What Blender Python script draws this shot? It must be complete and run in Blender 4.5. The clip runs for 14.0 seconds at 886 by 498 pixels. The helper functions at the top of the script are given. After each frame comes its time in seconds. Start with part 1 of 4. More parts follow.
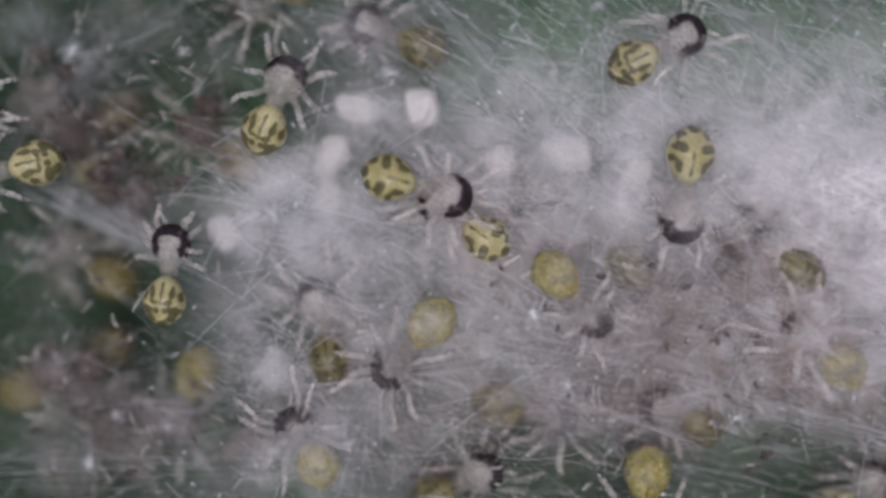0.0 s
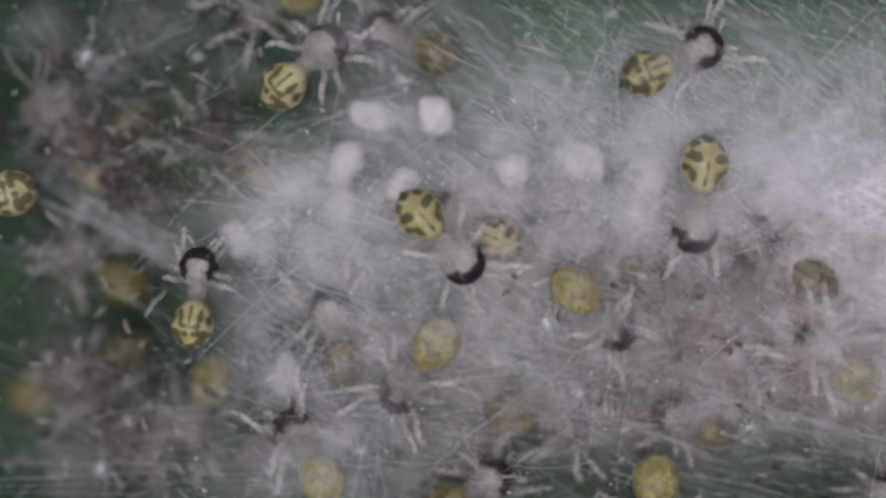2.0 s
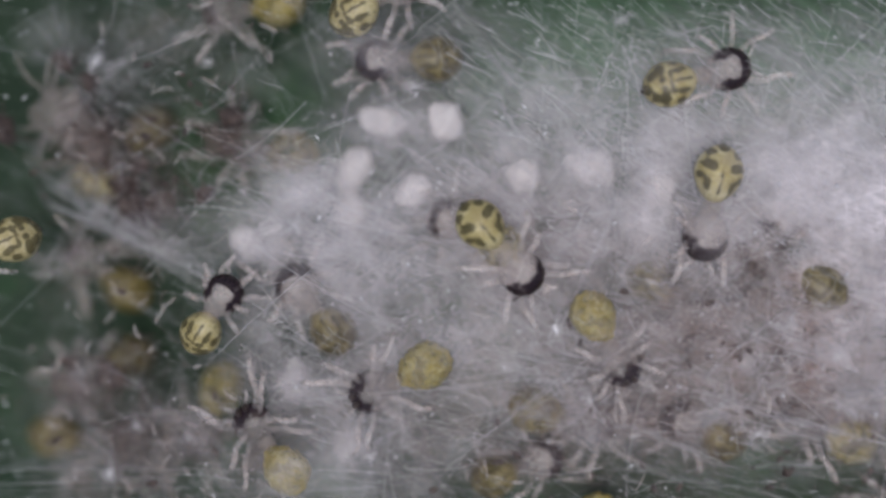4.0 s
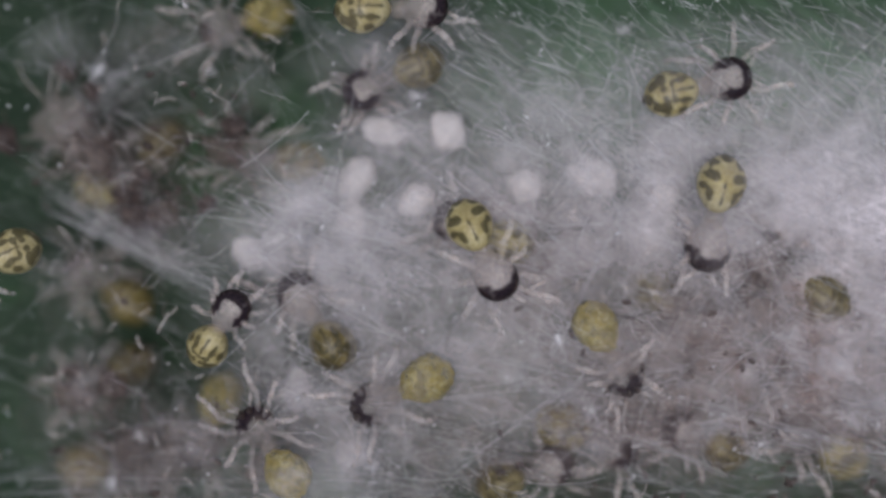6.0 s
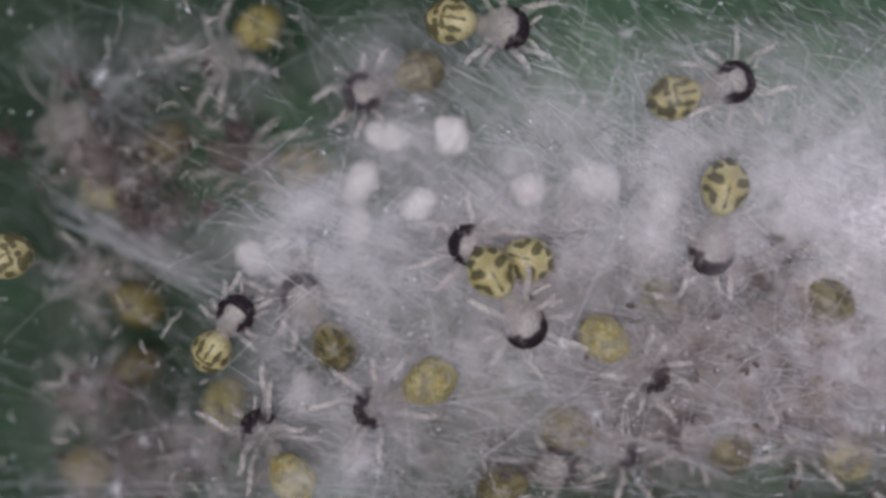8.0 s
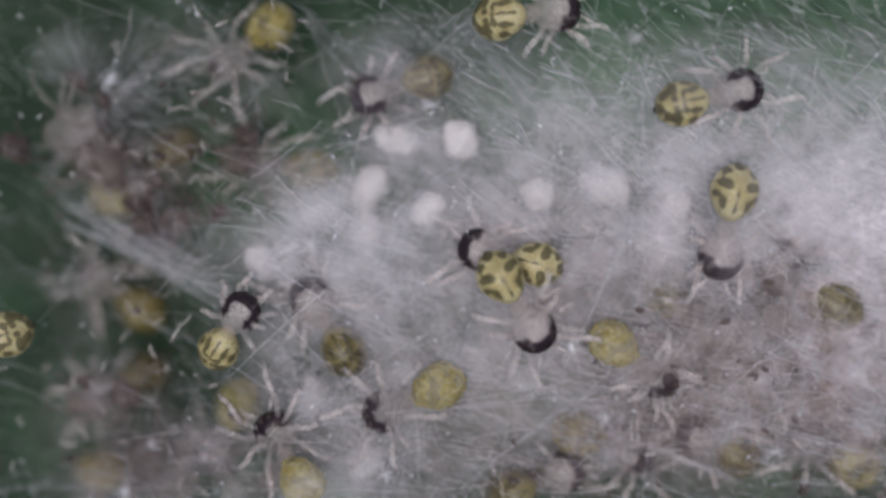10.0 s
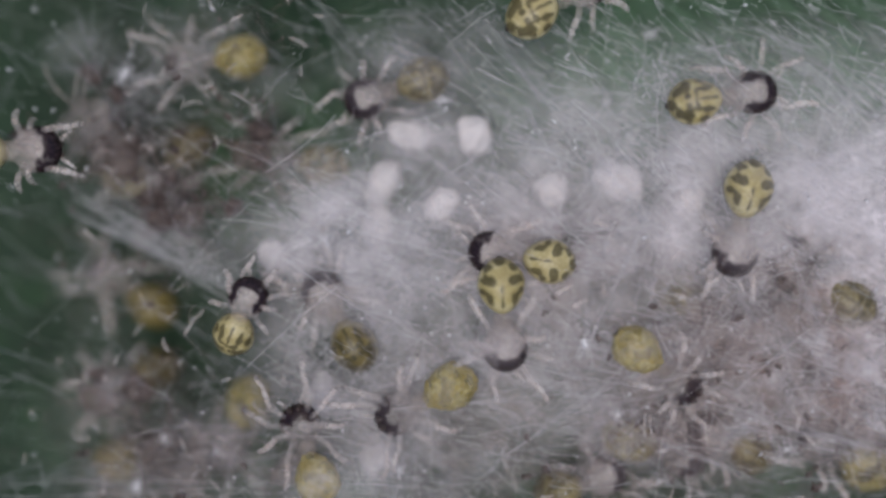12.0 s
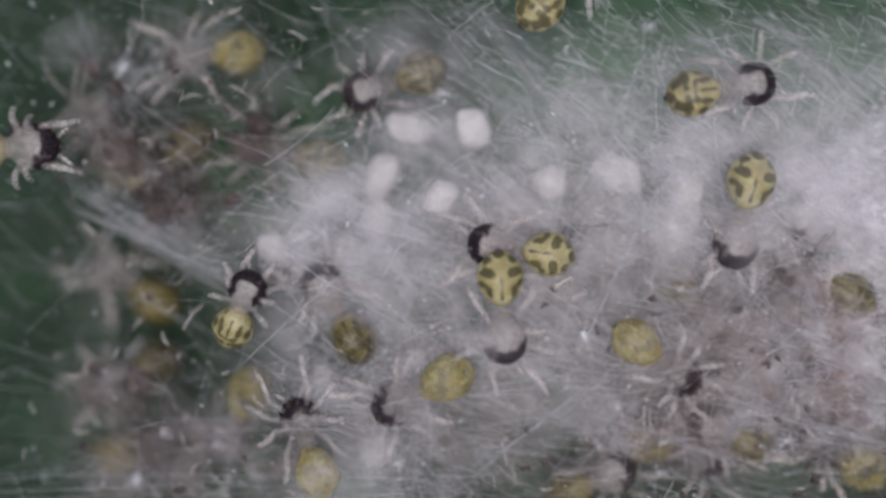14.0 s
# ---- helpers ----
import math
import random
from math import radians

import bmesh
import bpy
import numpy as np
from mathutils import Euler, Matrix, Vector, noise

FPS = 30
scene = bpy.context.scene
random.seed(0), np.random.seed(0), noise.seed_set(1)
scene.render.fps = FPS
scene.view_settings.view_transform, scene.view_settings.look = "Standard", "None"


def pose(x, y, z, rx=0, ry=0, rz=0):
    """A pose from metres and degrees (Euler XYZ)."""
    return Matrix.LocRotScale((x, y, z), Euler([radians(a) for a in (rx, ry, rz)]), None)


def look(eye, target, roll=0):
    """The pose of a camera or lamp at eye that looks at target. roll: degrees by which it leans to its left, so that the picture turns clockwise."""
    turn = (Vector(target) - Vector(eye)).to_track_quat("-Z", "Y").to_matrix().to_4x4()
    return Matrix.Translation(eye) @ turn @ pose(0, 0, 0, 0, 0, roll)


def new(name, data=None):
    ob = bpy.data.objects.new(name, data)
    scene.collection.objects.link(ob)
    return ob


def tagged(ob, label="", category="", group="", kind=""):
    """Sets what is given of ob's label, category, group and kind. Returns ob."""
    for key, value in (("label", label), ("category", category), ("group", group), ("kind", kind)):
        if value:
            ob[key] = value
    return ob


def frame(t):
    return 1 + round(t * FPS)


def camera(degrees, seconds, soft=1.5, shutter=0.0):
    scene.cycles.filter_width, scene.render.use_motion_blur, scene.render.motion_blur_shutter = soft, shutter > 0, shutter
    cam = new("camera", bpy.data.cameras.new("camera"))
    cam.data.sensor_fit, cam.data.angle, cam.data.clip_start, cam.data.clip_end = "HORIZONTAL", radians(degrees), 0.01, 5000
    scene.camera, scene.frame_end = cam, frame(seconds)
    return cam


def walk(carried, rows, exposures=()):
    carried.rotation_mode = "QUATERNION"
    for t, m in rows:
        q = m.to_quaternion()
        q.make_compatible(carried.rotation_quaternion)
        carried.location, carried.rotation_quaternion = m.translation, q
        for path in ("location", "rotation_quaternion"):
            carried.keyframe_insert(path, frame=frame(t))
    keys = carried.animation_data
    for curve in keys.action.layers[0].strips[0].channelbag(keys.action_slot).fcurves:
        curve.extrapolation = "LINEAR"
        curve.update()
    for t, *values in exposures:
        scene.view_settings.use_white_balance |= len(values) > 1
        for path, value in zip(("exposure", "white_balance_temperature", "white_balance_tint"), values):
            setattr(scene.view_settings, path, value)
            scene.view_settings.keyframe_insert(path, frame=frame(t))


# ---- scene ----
MM = 0.001      # all plan numbers below are in millimetres
HEIGHT = 21.54  # the lens stands this far over the leaf
cam = camera(40.0, 14.0, soft=3.0)
cam.data.dof.use_dof = True
cam.data.dof.focus_distance = 20.15 * MM
cam.data.dof.aperture_fstop = 21.0
PATH = [(0, 0.000, 0.000, 0.00), (0.5, -0.096, 0.019, 0.09), (1, -0.155, 0.064, 0.24), (1.5, -0.197, 0.105, 0.32), (2, -0.221, 0.133, 0.34),
         (2.5, -0.236, 0.128, 0.25), (3, -0.326, 0.177, 0.32), (5.5, -0.419, 0.314, 0.50), (6, -0.434, 0.401, 0.49), (6.5, -0.416, 0.401, 0.36),
         (7, -0.439, 0.393, 0.39), (7.5, -0.525, 0.431, 0.31), (8, -0.498, 0.473, 0.28), (10.5, -0.723, 0.547, 0.41), (11, -0.780, 0.536, 0.52),
         (11.5, -0.790, 0.501, 0.56), (12, -0.884, 0.465, 0.62), (12.5, -0.727, 0.385, 0.56), (13, -0.856, 0.451, 0.61), (13.5, -0.879, 0.478, 0.63),
         (14, -0.868, 0.343, 0.49)]
walk(cam, [(t, pose(x * MM, y * MM, HEIGHT * MM, 0, 0, turn)) for t, x, y, turn in PATH],
     exposures=[(0.0, -0.19), (0.5, -0.22), (1.5, -0.19), (2.0, -0.32), (2.5, -0.20), (5.5, -0.18), (6.0, -0.34), (6.5, -0.21), (8.0, -0.20), (10.5, -0.14), (14.0, -0.14)])

# ---- light: bright overcast sky ----
SUN_TILT, SUN_TURN = 14.0, 25.0
world = bpy.data.worlds.new("sky")
scene.world = world
world.use_nodes = True
wn = world.node_tree.nodes
sky = wn.new("ShaderNodeTexSky")
sky.sky_type, sky.sun_disc = "NISHITA", False
sky.sun_elevation, sky.sun_rotation = radians(90 - SUN_TILT), radians(SUN_TURN)
sky.dust_density, sky.ozone_density = 3.0, 1.0
wn["Background"].inputs["Strength"].default_value = 0.09
world.node_tree.links.new(sky.outputs[0], wn["Background"].inputs["Color"])
sun = new("sun", bpy.data.lights.new("sun", "SUN"))
sun.data.energy, sun.data.angle, sun.data.color = 2.17, radians(40), (1.0, 0.965, 0.962)
sun.matrix_world = pose(0, 0, 0.1, SUN_TILT, 0, -SUN_TURN)


# ---- materials ----
class Nodes:
    """A node material with short words for the usual nodes."""

    def __init__(self, name):
        self.mat = bpy.data.materials.new(name)
        self.mat.use_nodes = True
        self.tree = self.mat.node_tree
        self.tree.nodes.clear()
        self.out = self.add("ShaderNodeOutputMaterial")
        self.coord = self.add("ShaderNodeTexCoord").outputs["Object"]

    def add(self, kind, **values):
        n = self.tree.nodes.new(kind)
        for key, value in values.items():
            n.inputs[key.replace("_", " ")].default_value = value
        return n

    def link(self, a, b):
        self.tree.links.new(a, b)

    def noise(self, scale, detail=3.0, rough=0.55, stretch=None, turn=0.0):
        n = self.add("ShaderNodeTexNoise", Scale=scale, Detail=detail, Roughness=rough)
        src = self.coord
        if stretch:
            m = self.add("ShaderNodeMapping")
            m.inputs["Scale"].default_value = stretch
            rot = self.add("ShaderNodeMapping")
            rot.inputs["Rotation"].default_value = (0, 0, radians(turn))
            self.link(src, rot.inputs["Vector"])
            self.link(rot.outputs[0], m.inputs["Vector"])
            src = m.outputs[0]
        self.link(src, n.inputs["Vector"])
        return n.outputs["Fac"]

    def ramp(self, fac, *stops):
        r = self.add("ShaderNodeValToRGB")
        el = r.color_ramp.elements
        while len(el) < len(stops):
            el.new(0.5)
        for e, (pos, col) in zip(el, stops):
            e.position, e.color = pos, (*col, 1) if len(col) == 3 else col
        self.link(fac, r.inputs["Fac"])
        return r.outputs["Color"]

    def span(self, fac, a, b, c=0.0, d=1.0):
        m = self.add("ShaderNodeMapRange")
        for key, v in (("From Min", a), ("From Max", b), ("To Min", c), ("To Max", d)):
            m.inputs[key].default_value = v
        self.link(fac, m.inputs["Value"])
        return m.outputs["Result"]

    def calc(self, op, a, b):
        m = self.add("ShaderNodeMath")
        m.operation = op
        for i, v in enumerate((a, b)):
            if isinstance(v, (int, float)):
                m.inputs[i].default_value = v
            else:
                self.link(v, m.inputs[i])
        return m.outputs[0]

    def mix(self, fac, a, b):
        m = self.add("ShaderNodeMix")
        m.data_type = "RGBA"
        for key, v in (("Factor", fac), ("A", a), ("B", b)):
            sock = [s for s in m.inputs if s.name == key and s.enabled][0] if key == "Factor" else m.inputs[6 if key == "A" else 7]
            if isinstance(v, tuple):
                sock.default_value = (*v, 1)
            elif isinstance(v, float):
                sock.default_value = v
            else:
                self.link(v, sock)
        return m.outputs[2]

    def attribute(self, name):
        a = self.add("ShaderNodeAttribute")
        a.attribute_name = name
        return a.outputs["Fac"]

    def bump(self, fac, strength, reach):
        b = self.add("ShaderNodeBump", Strength=strength, Distance=reach)
        self.link(fac, b.inputs["Height"])
        return b.outputs["Normal"]

    def skin(self, colour, rough=0.45, normal=None, clear=0.0, glow_through=0.0):
        """A principled surface, in part see-through and in part letting light through."""
        p = self.add("ShaderNodeBsdfPrincipled", Roughness=rough)
        if isinstance(colour, tuple):
            p.inputs["Base Color"].default_value = (*colour, 1)
        else:
            self.link(colour, p.inputs["Base Color"])
        if normal:
            self.link(normal, p.inputs["Normal"])
        last = p.outputs[0]
        if glow_through:
            tl = self.add("ShaderNodeBsdfTranslucent")
            if isinstance(colour, tuple):
                tl.inputs["Color"].default_value = (*colour, 1)
            else:
                self.link(colour, tl.inputs["Color"])
            m = self.add("ShaderNodeMixShader", Fac=glow_through)
            self.link(last, m.inputs[1])
            self.link(tl.outputs[0], m.inputs[2])
            last = m.outputs[0]
        if not (isinstance(clear, float) and clear == 0.0):
            tr = self.add("ShaderNodeBsdfTransparent")
            m = self.add("ShaderNodeMixShader")
            if isinstance(clear, float):
                m.inputs[0].default_value = clear
            else:
                self.link(clear, m.inputs[0])
            self.link(last, m.inputs[1])
            self.link(tr.outputs[0], m.inputs[2])
            last = m.outputs[0]
        self.link(last, self.out.inputs["Surface"])
        return self.mat


def leaf_material():
    n = Nodes("leaf_green")
    big, small = n.noise(260, 4), n.noise(5200, 4)
    hairs = n.noise(1500, 3, stretch=(1, 9, 1), turn=38)
    c = n.ramp(big, (0.3, (0.006, 0.014, 0.007)), (0.52, (0.014, 0.034, 0.018)), (0.75, (0.030, 0.098, 0.028)))
    c = n.mix(n.span(small, 0.4, 0.75, 0.0, 0.4), c, (0.05, 0.09, 0.045))
    c = n.mix(n.span(hairs, 0.52, 0.78, 0.0, 0.25), c, (0.12, 0.17, 0.12))
    # Paler green painted in for the sunlit, hairier corner
    c = n.mix(n.calc("MULTIPLY", n.attribute("mark"), n.span(hairs, 0.35, 0.65, 0.25, 1.0)), c, (0.15, 0.262, 0.16))
    mat = n.skin(c, 0.65, n.bump(small, 0.6, 4e-5))
    [x for x in n.tree.nodes if x.type == "BSDF_PRINCIPLED"][0].inputs["Specular IOR Level"].default_value = 0.2
    return mat


def abdomen_material(name, ground, flecks):
    n = Nodes(name)
    mark = n.attribute("mark")
    edge, cell, tone = n.noise(6500, 4), n.noise(20000, 3), n.noise(3600, 3)
    dark = n.span(n.calc("ADD", mark, n.span(edge, 0.3, 0.7, -0.34, 0.34)), 0.40, 0.66)
    yellow = n.ramp(tone, *zip((0.34, 0.5, 0.66), ground))
    yellow = n.mix(n.span(cell, 0.5, 0.68, 0.0, 0.6), yellow, flecks)
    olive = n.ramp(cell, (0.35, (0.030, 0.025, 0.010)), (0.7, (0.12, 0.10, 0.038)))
    rnd = n.add("ShaderNodeObjectInfo").outputs["Random"]
    yellow = n.mix(n.span(rnd, 0, 1, 0.0, 0.4), yellow, flecks)
    dark = n.calc("MULTIPLY", dark, n.span(rnd, 0, 1, 0.97, 0.75))
    return n.skin(n.mix(dark, yellow, olive), 0.34, n.bump(cell, 0.5, 1.5e-5), glow_through=0.16)


def pale_abdomen_material(name, ground, flecks):
    """Mottled skin under a torn film of silk, clear in spots."""
    n = Nodes(name)
    cell, tone = n.noise(9000, 4), n.noise(3000, 3)
    c = n.ramp(tone, *zip((0.36, 0.5, 0.64), ground))
    c = n.mix(n.span(cell, 0.48, 0.62, 0.0, 0.6), c, flecks)
    c = n.mix(n.span(n.noise(4200, 4), 0.54, 0.64, 0.0, 0.38), c, (0.17, 0.13, 0.045))
    c = n.mix(n.span(n.attribute("mark"), 0.4, 0.65, 0.0, 0.9), c, (0.05, 0.045, 0.03))
    rnd = n.add("ShaderNodeObjectInfo").outputs["Random"]
    clear = n.calc("MULTIPLY", n.span(n.noise(3600, 5, 0.65), 0.40, 0.62, 0.08, 0.80), n.span(rnd, 0, 1, 0.55, 1.1))
    return n.skin(c, 0.34, n.bump(cell, 0.6, 2e-5), clear=clear, glow_through=0.15)


def head_material(name, rear, front):
    """A glassy shell with dark brown pigment; it thins out towards the waist."""
    n = Nodes(name)
    mark = n.attribute("mark")
    edge, fine = n.noise(7000, 4), n.noise(26000, 3)
    dark = n.span(n.calc("ADD", mark, n.span(edge, 0.3, 0.7, -0.36, 0.36)), 0.26, 0.84)
    pale = n.ramp(edge, (0.34, (0.66, 0.56, 0.53)), (0.5, (0.76, 0.67, 0.64)), (0.66, (0.84, 0.77, 0.74)))
    brown = n.ramp(fine, (0.35, (0.008, 0.005, 0.008)), (0.75, (0.050, 0.026, 0.032)))
    parts = n.add("ShaderNodeSeparateXYZ")
    n.link(n.coord, parts.inputs[0])
    thin = n.calc("ADD", n.span(parts.outputs["Y"], -0.42e-3, 0.10e-3, rear, front), n.span(edge, 0.35, 0.65, 0.03, -0.05))
    clear = n.calc("MULTIPLY", thin, n.span(dark, 0, 1, 1.0, 0.0))
    shade = n.ramp(dark, (0.0, (0, 0, 0)), (0.5, (0.75, 0.75, 0.75)), (1.0, (1, 1, 1)))
    return n.skin(n.mix(shade, pale, brown), 0.16, n.bump(fine, 0.3, 1e-5), clear=clear, glow_through=0.25)


def leg_material():
    """Glassy skin: the thighs almost clear, the outer joints milky."""
    n = Nodes("glassy_leg_skin")
    band, fine = n.noise(5200, 3), n.noise(40000, 2)
    c = n.ramp(band, (0.34, (0.82, 0.69, 0.64)), (0.5, (0.90, 0.81, 0.77)), (0.66, (0.95, 0.90, 0.88)))
    rnd = n.add("ShaderNodeObjectInfo").outputs["Random"]
    milk = n.calc("MULTIPLY", n.span(n.attribute("mark"), 0, 1, 0.08, 0.36), n.span(rnd, 0, 1, 0.72, 1.2))
    clear = n.calc("SUBTRACT", 1.0, n.calc("MULTIPLY", milk, n.span(band, 0.35, 0.65, 0.88, 1.12)))
    return n.skin(c, 0.2, n.bump(fine, 0.3, 6e-6), clear=clear, glow_through=0.3)


def plain_material(name, a, b, scale, rough, clear=0.0, through_light=0.0):
    n = Nodes(name)
    f = n.noise(scale, 3)
    return n.skin(n.ramp(f, (0.3, a), (0.7, b)), rough, n.bump(f, 0.4, 1.5e-5), clear=clear, glow_through=through_light)


def sheet_material():
    n = Nodes("silk_sheet")
    cloud = n.span(n.noise(1100, 8, 0.70), 0.36, 0.64, 0.06, 1.5)
    web = n.span(n.noise(1000, 4, 0.6, (0.9, 9, 1), 33), 0.45, 0.70)
    web2 = n.span(n.noise(1000, 4, 0.6, (0.9, 9, 1), -20), 0.48, 0.70)
    web3 = n.span(n.noise(1100, 4, 0.6, (0.9, 9, 1), 85), 0.50, 0.72)
    fine = n.span(n.noise(3000, 3, 0.6, (0.7, 8, 1), 20), 0.45, 0.70)
    strands = n.calc("MAXIMUM", n.calc("MAXIMUM", web, fine), n.calc("MAXIMUM", web2, web3))
    amount = n.calc("MULTIPLY", n.attribute("mark"), n.calc("MULTIPLY", cloud, n.span(strands, 0, 1, 0.55, 1.35)))
    see = n.span(amount, 0.0, 1.0, 1.0, 0.04)
    c = n.ramp(n.noise(500, 3), (0.35, (0.86, 0.818, 0.855)), (0.65, (0.94, 0.90, 0.938)))
    # Brown tint: stained silk, and dimness painted in at the left and bottom
    dirt_and_dim = n.calc("MULTIPLY", n.attribute("dirt_and_dim"), n.span(n.noise(1700, 5, 0.65), 0.36, 0.62))
    c = n.mix(dirt_and_dim, c, (0.46, 0.345, 0.315))
    return n.skin(c, 0.7, None, clear=see, glow_through=0.35)


LEAF = leaf_material()
SPOTTED = abdomen_material("spotted_yellow_skin", ((0.31, 0.24, 0.07), (0.44, 0.365, 0.14), (0.56, 0.49, 0.26)), (0.66, 0.60, 0.40))
# Olive and ochre skins also paint in the dimness below the silk.
DIM_OLIVE = abdomen_material("spotted_dim_olive_skin", ((0.11, 0.083, 0.024), (0.17, 0.13, 0.045), (0.24, 0.195, 0.085)), (0.29, 0.25, 0.13))
PLAIN = pale_abdomen_material("plain_yellow_skin", ((0.29, 0.225, 0.05), (0.40, 0.325, 0.09), (0.50, 0.43, 0.18)), (0.64, 0.58, 0.33))
DIM_OCHRE = pale_abdomen_material("plain_dim_ochre_skin", ((0.16, 0.12, 0.026), (0.23, 0.18, 0.05), (0.30, 0.245, 0.095)), (0.36, 0.305, 0.15))
HEAD, UNDERSIDE, LEG = head_material("pale_head_shell", 0.87, 0.67), head_material("glassy_underside", 0.93, 0.84), leg_material()
EYE = plain_material("black_eye", (0.006, 0.005, 0.006), (0.02, 0.015, 0.015), 9000, 0.12)
JAW = plain_material("brown_jaw", (0.015, 0.009, 0.009), (0.05, 0.032, 0.028), 15000, 0.3)
STALK = plain_material("cream_waist", (0.50, 0.42, 0.36), (0.68, 0.60, 0.54), 15000, 0.35, 0.84, 0.2)
EGG = plain_material("white_egg_shell", (0.88, 0.82, 0.81), (0.97, 0.93, 0.93), 3500, 0.5, 0.22, 0.25)
SILK = plain_material("silk_thread", (0.78, 0.77, 0.80), (0.90, 0.89, 0.92), 3000, 0.3, 0.28, 0.3)
KNOT = plain_material("silk_knot", (0.80, 0.80, 0.84), (0.93, 0.93, 0.96), 12000, 0.25, 0.1, 0.2)
MILKY = plain_material("milky_husk", (0.34, 0.29, 0.27), (0.62, 0.56, 0.53), 4000, 0.3, 0.76, 0.3)
HUSK = plain_material("brown_husk", (0.07, 0.048, 0.042), (0.32, 0.245, 0.22), 6000, 0.4, 0.62, 0.2)
PALE_HUSK = plain_material("pale_pink_husk", (0.42, 0.33, 0.30), (0.78, 0.69, 0.66), 5000, 0.35, 0.74, 0.3)
CRUMB = plain_material("dark_brown_crumb", (0.02, 0.014, 0.013), (0.12, 0.085, 0.075), 9000, 0.4, 0.12)
SHEET = sheet_material()


# ---- mesh helpers ----
def mesh_of(name, verts, faces, material, mark=None, smooth=True):
    me = bpy.data.meshes.new(name)
    me.from_pydata([tuple(v) for v in verts], [], [tuple(f) for f in faces])
    me.update()
    if smooth:
        me.polygons.foreach_set("use_smooth", [True] * len(me.polygons))
    if mark is not None:
        me.attributes.new("mark", "FLOAT", "POINT").data.foreach_set("value", np.asarray(mark, dtype=np.float32))
    me.materials.append(material)
    return me


def part(name, me, parent, m=None, label=""):
    ob = new(name, me)
    ob.parent = parent
    if m is not None:
        ob.matrix_basis = m
    return tagged(ob, label)


def ball(name, half, material, shape=None, mark=None, around=40, along=26):
    """A closed rounded form with its long axis on y; shape moves unit points, mark gives the pigment at unit points."""
    pts, faces = [(0, -1, 0)], []
    for i in range(1, along):
        a = math.pi * i / along
        for j in range(around):
            b = 2 * math.pi * j / around
            pts.append((math.sin(a) * math.cos(b), -math.cos(a), math.sin(a) * math.sin(b)))
    pts.append((0, 1, 0))
    last = len(pts) - 1
    for j in range(around):
        k = (j + 1) % around
        faces.append((0, 1 + j, 1 + k))
        for i in range(along - 2):
            a = 1 + i * around
            faces.append((a + j, a + around + j, a + around + k, a + k))
        a = 1 + (along - 2) * around
        faces.append((a + j, last, a + k))
    faces = [f[::-1] for f in faces]
    marks = [mark(*p) for p in pts] if mark else None
    out = []
    for p in pts:
        q = shape(*p) if shape else p
        out.append((q[0] * half[0] * MM, q[1] * half[1] * MM, q[2] * half[2] * MM))
    return mesh_of(name, out, faces, material, marks)


def tube(path, radii, sides):
    """Points and faces of a closed tube along path."""
    path = [Vector(p) for p in path]
    verts, faces = [], []
    for i, p in enumerate(path):
        way = (path[min(i + 1, len(path) - 1)] - path[max(i - 1, 0)]).normalized()
        side = way.cross(Vector((0, 0, 1)) if abs(way.z) < 0.9 else Vector((1, 0, 0))).normalized()
        up = side.cross(way)
        for j in range(sides):
            b = 2 * math.pi * j / sides
            verts.append(p + (side * math.cos(b) + up * math.sin(b)) * radii[i])
        if i:
            o = (i - 1) * sides
            for j in range(sides):
                k = (j + 1) % sides
                faces.append((o + j, o + k, o + sides + k, o + sides + j))
    faces.append(tuple(range(sides))[::-1])
    faces.append(tuple(range(len(verts) - sides, len(verts))))
    return verts, faces


# ---- the leaf ----
def smooth_step(a, b, x):
    x = min(1.0, max(0.0, (x - a) / (b - a)))
    return x * x * (3 - 2 * x)


def leaf_top(x, y):
    """Height of the leaf's upper side: it falls away to one end and is finely puckered."""
    z = -1.7 * smooth_step(-2.0, -7.5, x) - 0.5 * smooth_step(-2.8, -5.0, y) - 0.25 * smooth_step(3.4, 5.0, y)
    z += 0.55 * smooth_step(-1.0, 4.0, x) * smooth_step(1.2, 3.4, y)
    z += 0.16 * noise.noise(Vector((x * 0.55, y * 0.55, 0.3))) + 0.06 * noise.noise(Vector((x * 1.7, y * 1.7, 2.3)))
    return z - 0.0022 * (max(0, abs(x) - 9) ** 2 + max(0, abs(y) - 7) ** 2)


def build_leaf():
    xs = sorted(set([*np.arange(-45, -10, 1.0), *np.arange(-10, 10, 0.16), *np.arange(10, 45.1, 1.0)]))
    rows = 110
    verts, faces = [], []
    for x in xs:
        half = 26.0 * max(0.02, 1 - (abs(x) / 46.0) ** 2.2)
        for j in range(rows + 1):
            u = 2 * j / rows - 1
            y = half * (0.45 * u + 0.55 * u * u * u)
            verts.append((x * MM, y * MM, leaf_top(x, y) * MM))
    n = rows + 1
    for i in range(len(xs) - 1):
        for j in range(rows):
            a = i * n + j
            faces.append((a, a + n, a + n + 1, a + 1))
    # Leaf coloured paler towards one corner, for sunlight there and its hairs
    felt = [0.75 * smooth_step(-2.5, 4.0, v[0] / MM) * smooth_step(0.4, 2.8, v[1] / MM) * (1 - 0.55 * smooth_step(3.3, 4.5, v[1] / MM)) for v in verts]
    ob = new("leaf", mesh_of("leaf", verts, faces, LEAF, felt))
    solid = ob.modifiers.new("thickness", "SOLIDIFY")
    solid.thickness, solid.offset = 0.3 * MM, -1
    return tagged(ob, "dark green living leaf under a spider nest", "leaf", kind="structure")


build_leaf()

